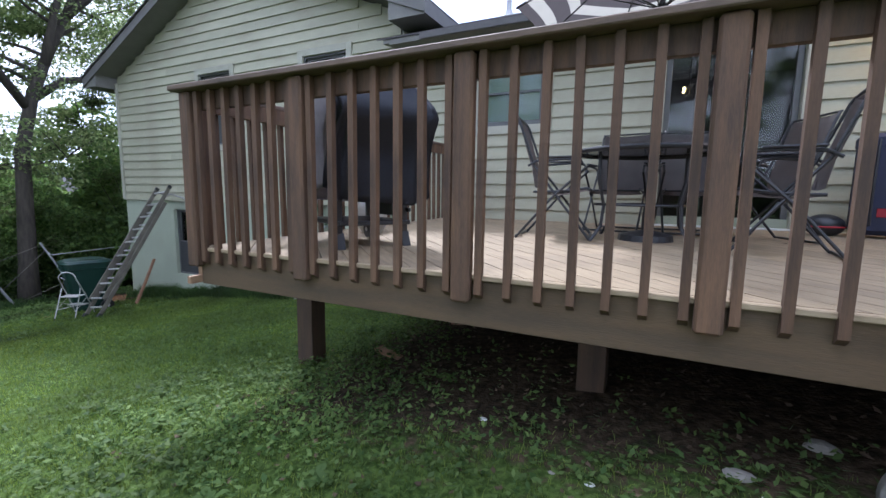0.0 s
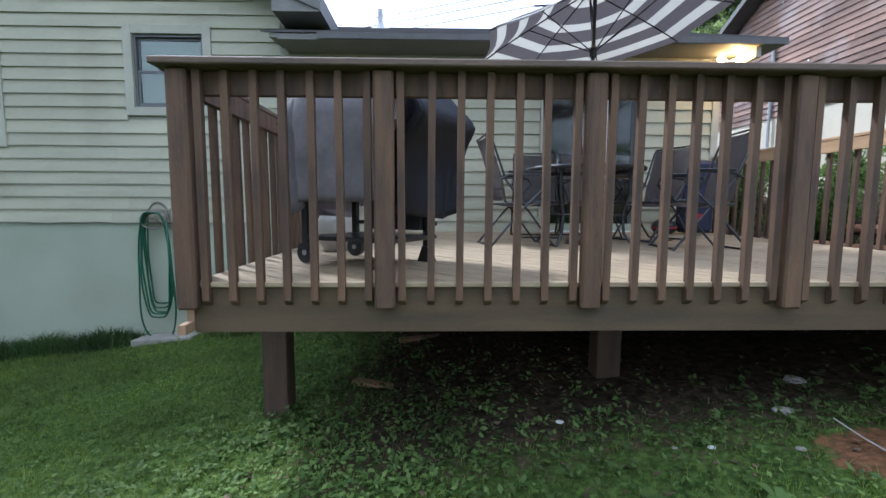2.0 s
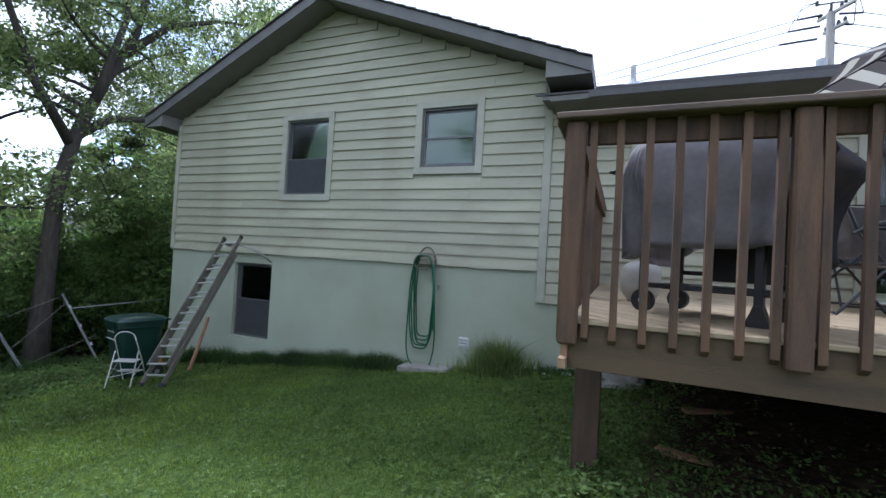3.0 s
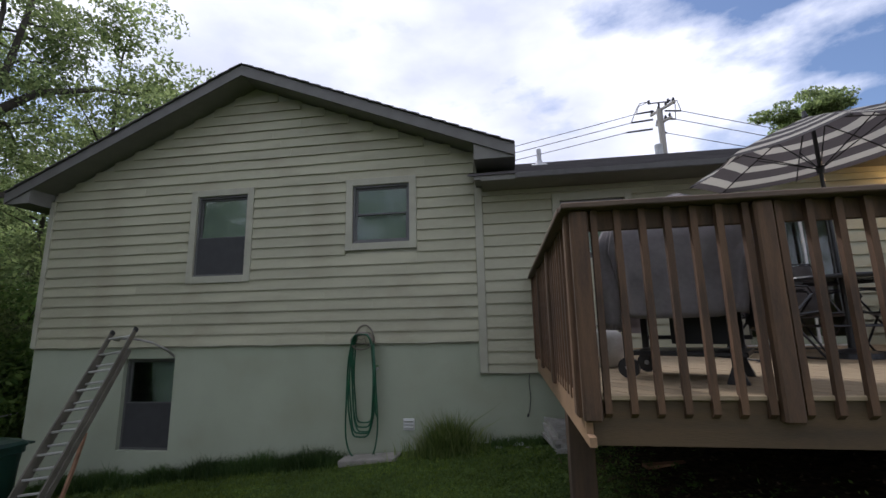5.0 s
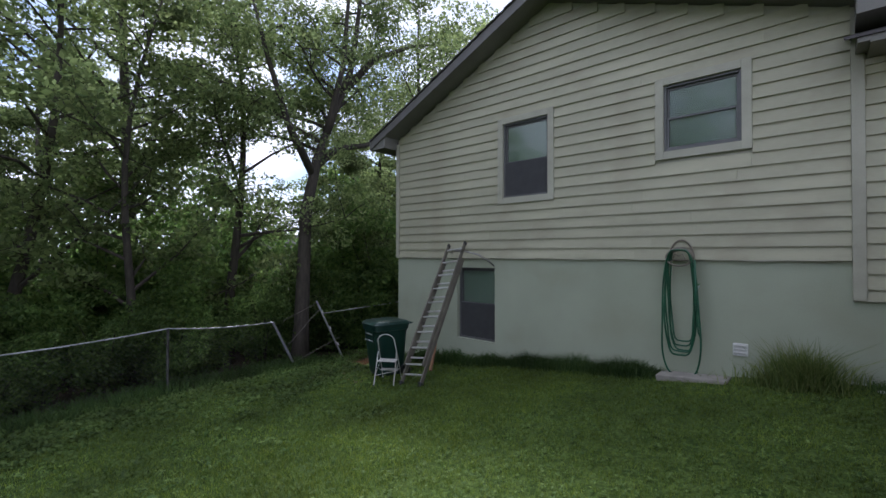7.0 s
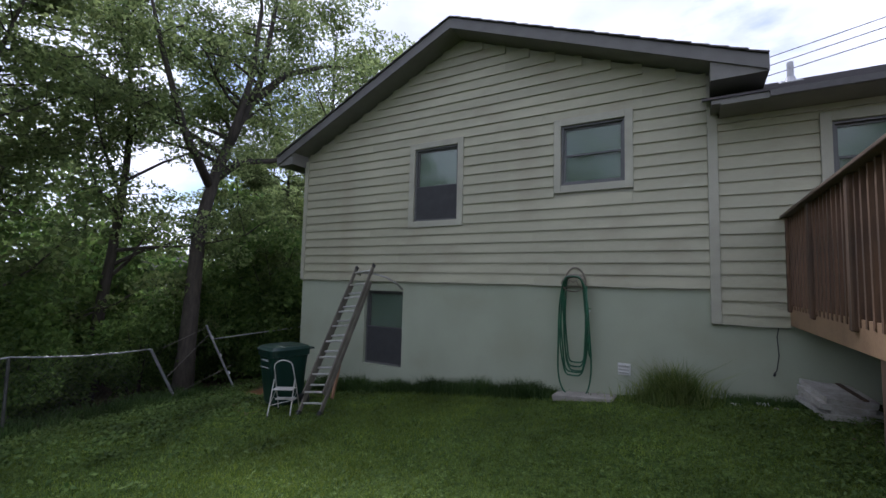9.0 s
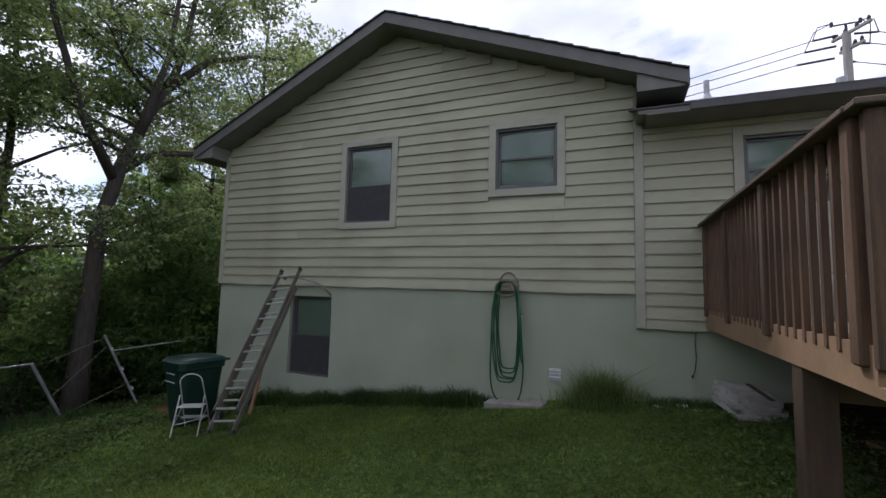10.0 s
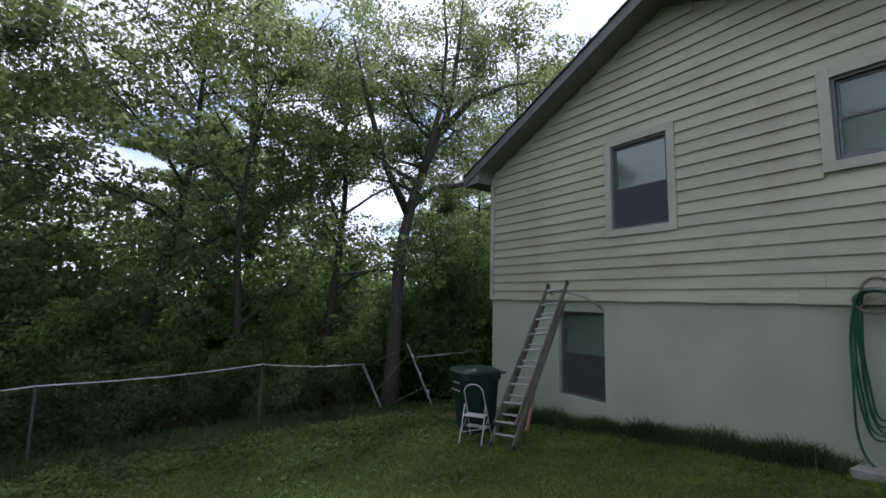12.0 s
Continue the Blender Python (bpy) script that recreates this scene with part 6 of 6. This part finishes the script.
def utility_pole():
    px, py, pt = 4.69, 21.98, 12.62
    e = thing("utility_pole", (px, py, 0), "tall grey timber utility pole with crossarms, insulators and a transformer", "utility pole")
    part("pole", tubem([(0, 0, -0.5), (0, 0, pt)], [0.19, 0.15], 12), M_POLE, e)
    turn = Matrix.Rotation(radians(-62), 4, "Z")
    for z, l in ((pt - 0.05, 0.8), (pt - 0.75, 0.5)):
        part("crossarm", boxm(-l, l, -0.06, 0.06, z - 0.06, z + 0.06, 0.01, m=Matrix.Translation((0.1, -0.15, 0)) @ turn), M_POLE, e)
        for k in range(4):
            c = Matrix.Translation((0.1, -0.15, 0)) @ turn @ Vector((-l + 0.1 + k * (2 * l - 0.2) / 3, 0, z + 0.06))
            part("insulator", tubem([c, c + Vector((0, 0, 0.1)), c + Vector((0, 0, 0.2))], [0.06, 0.075, 0.04], 8), M_WIRE, e)
    for s in (-1, 1):
        part("top_insulator", tubem([(s * 0.48, 0, pt + 0.35), (s * 0.48, 0, pt + 0.55)], [0.07, 0.06], 8), M_WIRE, e)
    part("top_bar", tubem([(-0.52, 0, pt + 0.38), (0.52, 0, pt + 0.40)], 0.035, 6), M_WIRE, e)
    part("top_stem", tubem([(0, 0, pt - 0.05), (0, 0, pt + 0.4)], 0.05, 6), M_WIRE, e)
    part("transformer", tubem([(-0.32, -0.2, pt - 2.75), (-0.32, -0.2, pt - 2.05)], 0.2, 14), M_DISH, e)
    ends = ((-1.15, pt - 0.15, -1), (-1.45, pt - 0.62, -1), (-1.75, pt - 1.15, -1), (1.05, pt - 0.18, 1), (0.75, pt - 0.62, 1), (0.25, pt - 1.35, 1))
    for i, (dx, z, sx) in enumerate(ends):
        a0 = Vector((dx * 0.25, 0, z + 0.08))
        part("strain_insulator", tubem([a0, Vector((dx, 0, z))], [0.05, 0.045], 7), M_WIRE, e)
        if i not in (2, 5):
            tp = Vector((sx * 0.48, 0, pt + 0.5))
            en = Vector((dx, 0, z))
            part("jumper_wire", tubem([tp, tp.lerp(en, 0.4) + Vector((sx * 0.22, 0, 0.18)), en + Vector((0, 0, 0.02))], 0.022, 5), M_WIRE, e)
        ex, ey, ez = (-40, 6, 11.0 - 0.3 * (i % 3)) if sx < 0 else (42, 15, 12.0 - 0.5 * (i % 3))
        a, b = Vector((px + dx, py, z)), Vector((px + ex + dx, py + ey, ez))
        pts = [a.lerp(b, k / 14) - Vector((0, 0, 1.3 * math.sin(math.pi * k / 14))) for k in range(15)]
        w = thing("overhead_wire", (0, 0, 0), "thin black overhead wire strung from the utility pole", "wire", "overhead wires")
        part("wire", tubem(pts, 0.02, 5), M_WIRE, w)


utility_pole()


# ---- ground cover ----
def blades(name, xs, ys, h, w, m, label, seed, per=4, spread=0.03, category="grass"):
    rng = np.random.default_rng(seed)
    n = len(xs) * per
    x = np.repeat(xs, per) + rng.normal(0, spread, n)
    y = np.repeat(ys, per) + rng.normal(0, spread, n)
    z = ground_z(x, y) - 0.008
    a = rng.uniform(0, 6.283, n)
    hh = (np.repeat(h, per) if np.ndim(h) else h) * rng.uniform(0.45, 1.25, n)
    lx, ly = rng.normal(0, 0.45, n) * hh, rng.normal(0, 0.45, n) * hh
    cx, cy = np.cos(a) * w, np.sin(a) * w
    V = np.stack([np.stack([x - cx, y - cy, z], 1), np.stack([x + cx, y + cy, z], 1), np.stack([x + lx * 0.4 + cx * 0.7, y + ly * 0.4 + cy * 0.7, z + hh * 0.6], 1), np.stack([x + lx * 0.4 - cx * 0.7, y + ly * 0.4 - cy * 0.7, z + hh * 0.6], 1), np.stack([x + lx, y + ly, z + hh], 1)], 1).reshape(-1, 3)
    b = np.arange(n)[:, None] * 5
    F = np.concatenate([b + np.array([0, 1, 2]), b + np.array([0, 2, 3]), b + np.array([3, 2, 4])], 0)
    return tri_mesh(name, V, F, m, None, label, "stuff", category)


rng = np.random.default_rng(77)


def lawn_points(n, x0, x1, y0, y1, dens=None):
    x, y = rng.uniform(x0, x1, n), rng.uniform(y0, y1, n)
    keep = (soil(x, y) + rng.uniform(-0.3, 0.3, n) < 0.45) & (clay(x, y) < 0.5) & ~((y > 5.95) & (x > -12.05) & (x < 2.1)) & ~((x > 0.75) & (x < 2) & (y > 0.4))
    return x[keep], y[keep]


x, y = lawn_points(46000, -9.0, 3.2, -1.2, 5.97)
blades("lawn_grass", x, y, 0.045, 0.0022, M_GRASS, "short mown grass of the back lawn", 1, 5, 0.025)
x, y = lawn_points(34000, -14.2, -7.0, -5.0, 8.5)
blades("lawn_grass", x, y, 0.05, 0.0035, M_GRASS, "short mown grass of the sloping side lawn", 2, 4, 0.03)
# clover and broad leaves in the lawn
x, y = lawn_points(26000, -14.0, 3.0, -1.5, 5.9)
n = len(x)
V, F = leaves(rng, np.stack([x, y, ground_z(x, y) + 0.03], 1), np.full((n, 3), 0.022), 46000, 0.029, flat=2.5)
tri_mesh("clover", V, F, M_IVY, None, "small clover leaves spread through the lawn", "stuff", "clover")
# broad ground cover that thickens towards the fence and the gate
x, y = rng.uniform(-14.4, -8.5, 16000), rng.uniform(-6.0, 7.5, 16000)
k = (rng.uniform(0, 1, 16000) < np.clip((-10.2 - x) / 3.2 + 0.25 * np.sin(x * 1.9 + y * 1.3), 0.05, 0.8)) & ~((y > 5.6) & (x > -12.1)) & (clay(x, y) < 0.4)
x, y = x[k], y[k]
n = len(x)
V, F = leaves(rng, np.stack([x, y, ground_z(x, y) + 0.05], 1), np.full((n, 3), 0.06) * np.array([1.3, 1.3, 0.6]), n * 4, 0.065, flat=1.6)
tri_mesh("ground_ivy", V, F, M_IVY, None, "patchy broad-leaved ground cover near the fence and the gate", "stuff", "ivy")
# ivy and weeds at the edge of the shade
x, y = rng.uniform(-4.2, 2.6, 8000), rng.uniform(0.9, 5.6, 8000)
k = (rng.uniform(0, 1, 8000) < 0.8 * np.exp(-((x + 2.3) / 0.8) ** 2 - ((y - 2.4) / 0.8) ** 2) + 0.8 * np.exp(-((y - 1.95) / 0.5) ** 2) * 0.6 + np.exp(-((x + 2.9) / 0.55) ** 2) * 0.75) & (clay(x, y) < 0.35)
x, y = x[k], y[k]
n = len(x)
V, F = leaves(rng, np.stack([x, y, ground_z(x, y) + 0.045], 1), np.full((n, 3), 0.05) * np.array([1.2, 1.2, 0.8]), n * 5, 0.042, flat=1.6)
tri_mesh("ground_ivy", V, F, M_IVY, None, "low ivy and weeds creeping over the soil at the deck edge", "stuff", "ivy")
# dead leaves and chips under the deck
x, y = rng.uniform(-3.2, 2.4, 1500), rng.uniform(1.2, 5.9, 1500)
V, F = leaves(rng, np.stack([x, y, ground_z(x, y) + 0.012], 1), np.full((1500, 3), 0.01), 1500, 0.04, flat=3)
tri_mesh("leaf_litter", V, F, M_DEAD, None, "scattered dry leaves and chips on the soil", "stuff", "leaf litter")
x, y = rng.uniform(-13.6, -10.4, 900), rng.uniform(3.6, 7.2, 900)
V, F = leaves(rng, np.stack([x, y, ground_z(x, y) + 0.02], 1), np.full((900, 3), 0.012), 900, 0.05, flat=3)
tri_mesh("leaf_litter", V, F, M_DEAD, None, "dry leaves strewn over the worn track by the gate", "stuff", "leaf litter")
# a few leaves on the deck
x, y = rng.uniform(DX0 + 0.2, DX1 - 0.2, 60), rng.uniform(DY0 + 0.1, DY1 - 0.3, 60)
V, F = leaves(rng, np.stack([x, y, 1.165 + 0.0095 * (y - DY0) + 0.008], 1), np.full((60, 3), 0.004), 60, 0.04, flat=6)
tri_mesh("deck_litter", V, F, M_DEAD, None, "few small dead leaves lying on the deck boards", "stuff", "leaf litter")
# broad-leaved weeds
WEED = []


def weed(x, y, s, seed, label="low broad-leaved weed in the grass"):
    e = thing("weed_plant", (x, y, gz(x, y)), label, "weed", "weeds in the grass")
    r_ = random.Random(seed)
    for i in range(6):
        a = i * 1.05 + r_.uniform(-0.3, 0.3)
        l = s * r_.uniform(0.7, 1.2)
        bm = bmesh.new()
        rows = []
        for f, w in ((0, 0.04), (0.3, 0.2), (0.6, 0.24), (0.85, 0.13), (1, 0.01)):
            zz = 0.55 * l * math.sin(f * 2.2)
            rows.append([bm.verts.new((f * l, -w * l, zz + 0.02 * l)), bm.verts.new((f * l, 0, zz)), bm.verts.new((f * l, w * l, zz + 0.02 * l))])
        for r0, r1 in zip(rows, rows[1:]):
            for k_ in range(2):
                bm.faces.new((r0[k_], r0[k_ + 1], r1[k_ + 1], r1[k_]))
        bmesh.ops.rotate(bm, verts=bm.verts, matrix=Matrix.Rotation(a, 3, "Z"))
        part("leaf", bm, M_IVY, e, smooth=True)


for i, (x, y, s) in enumerate(((-0.95, 1.3, 0.1), (-0.25, 1.05, 0.12), (-0.55, 1.45, 0.09), (0.1, 1.25, 0.1), (-2.95, 2.55, 0.13), (-3.2, 2.5, 0.1), (0.85, 2.3, 0.12), (-1.4, 1.2, 0.08), (0.35, 1.1, 0.09), (-2.2, 1.2, 0.08), (-1.8, 1.5, 0.09), (0.95, 2.15, 0.1))):
    weed(x, y, s, 40 + i)
# long grass along the foundation
x = rng.uniform(-11.6, -6.2, 2600)
y = 5.93 - np.abs(rng.normal(0, 0.13, 2600))
hh = 0.14 + 0.20 * (0.5 + 0.5 * np.sin(x * 2.3 + 1.0 * np.sin(x * 5))) * rng.uniform(0.5, 1, 2600)
blades("border_grass", x, y, hh, 0.006, M_TUFT, "long dark unmown grass along the foundation wall", 5, 3, 0.04)
th = rng.uniform(0, 6.283, 900)
r_ = np.abs(rng.normal(0, 0.19, 900))
th, r_ = th[:420], r_[:420]
x, y = -4.6 + r_ * np.cos(th) * 1.5, np.minimum(5.66 + r_ * np.sin(th) * 0.8, 5.95)
blades("grass_clump", x, y, 0.36 * np.exp(-(r_ / 0.45) ** 2) * rng.uniform(0.5, 1.2, 420) + 0.12, 0.006, M_LONG, "bushy clump of long grass beside the wall vent", 6, 4, 0.03)
x = rng.uniform(-4.0, -2.7, 300)
blades("border_grass", x, 5.9 - np.abs(rng.normal(0, 0.15, 300)), 0.12, 0.004, M_TUFT, "sparse long grass at the wall near the old boards", 7, 5, 0.03)
x, y = rng.uniform(-14.8, -13.3, 2600), rng.uniform(-9, 5.2, 2600)
blades("fence_grass", x, y, 0.22, 0.006, M_TUFT, "long dark grass and weeds along the fence", 8, 5, 0.05)
x, y = rng.uniform(2.2, 6.0, 2600), rng.uniform(-0.5, 8, 2600)
x, y = x[::3], y[::3]
blades("bank_grass", x, y, 0.2, 0.006, M_LONG, "sparse long grass on the bank", 9, 5, 0.05)

# ---- lap boards of the house, last ----
siding_pieces(wall_gable, -11.93, -4.14, 1.33, lambda x: roof_z(x) - 0.2, [tuple(a + b for a, b in zip(h, (-0.115, 0.115, -0.115, 0.115))) for h in (W1, W2)])
siding_pieces(wall_main, -4.02, -3.27, 0.875, lambda x: 1.01, [])
siding_pieces(wall_main, -4.02, -3.27, 1.003, lambda x: 1.15, [])
siding_pieces(wall_main, -4.02, 1.95, 1.18, lambda x: 3.65, [tuple(a + b for a, b in zip(W4, (-0.115, 0.115, -0.115, 0.115))), (DOOR[0] - 0.09, DOOR[1] + 0.09, DOOR[2] - 0.05, DOOR[3] + 0.09)])
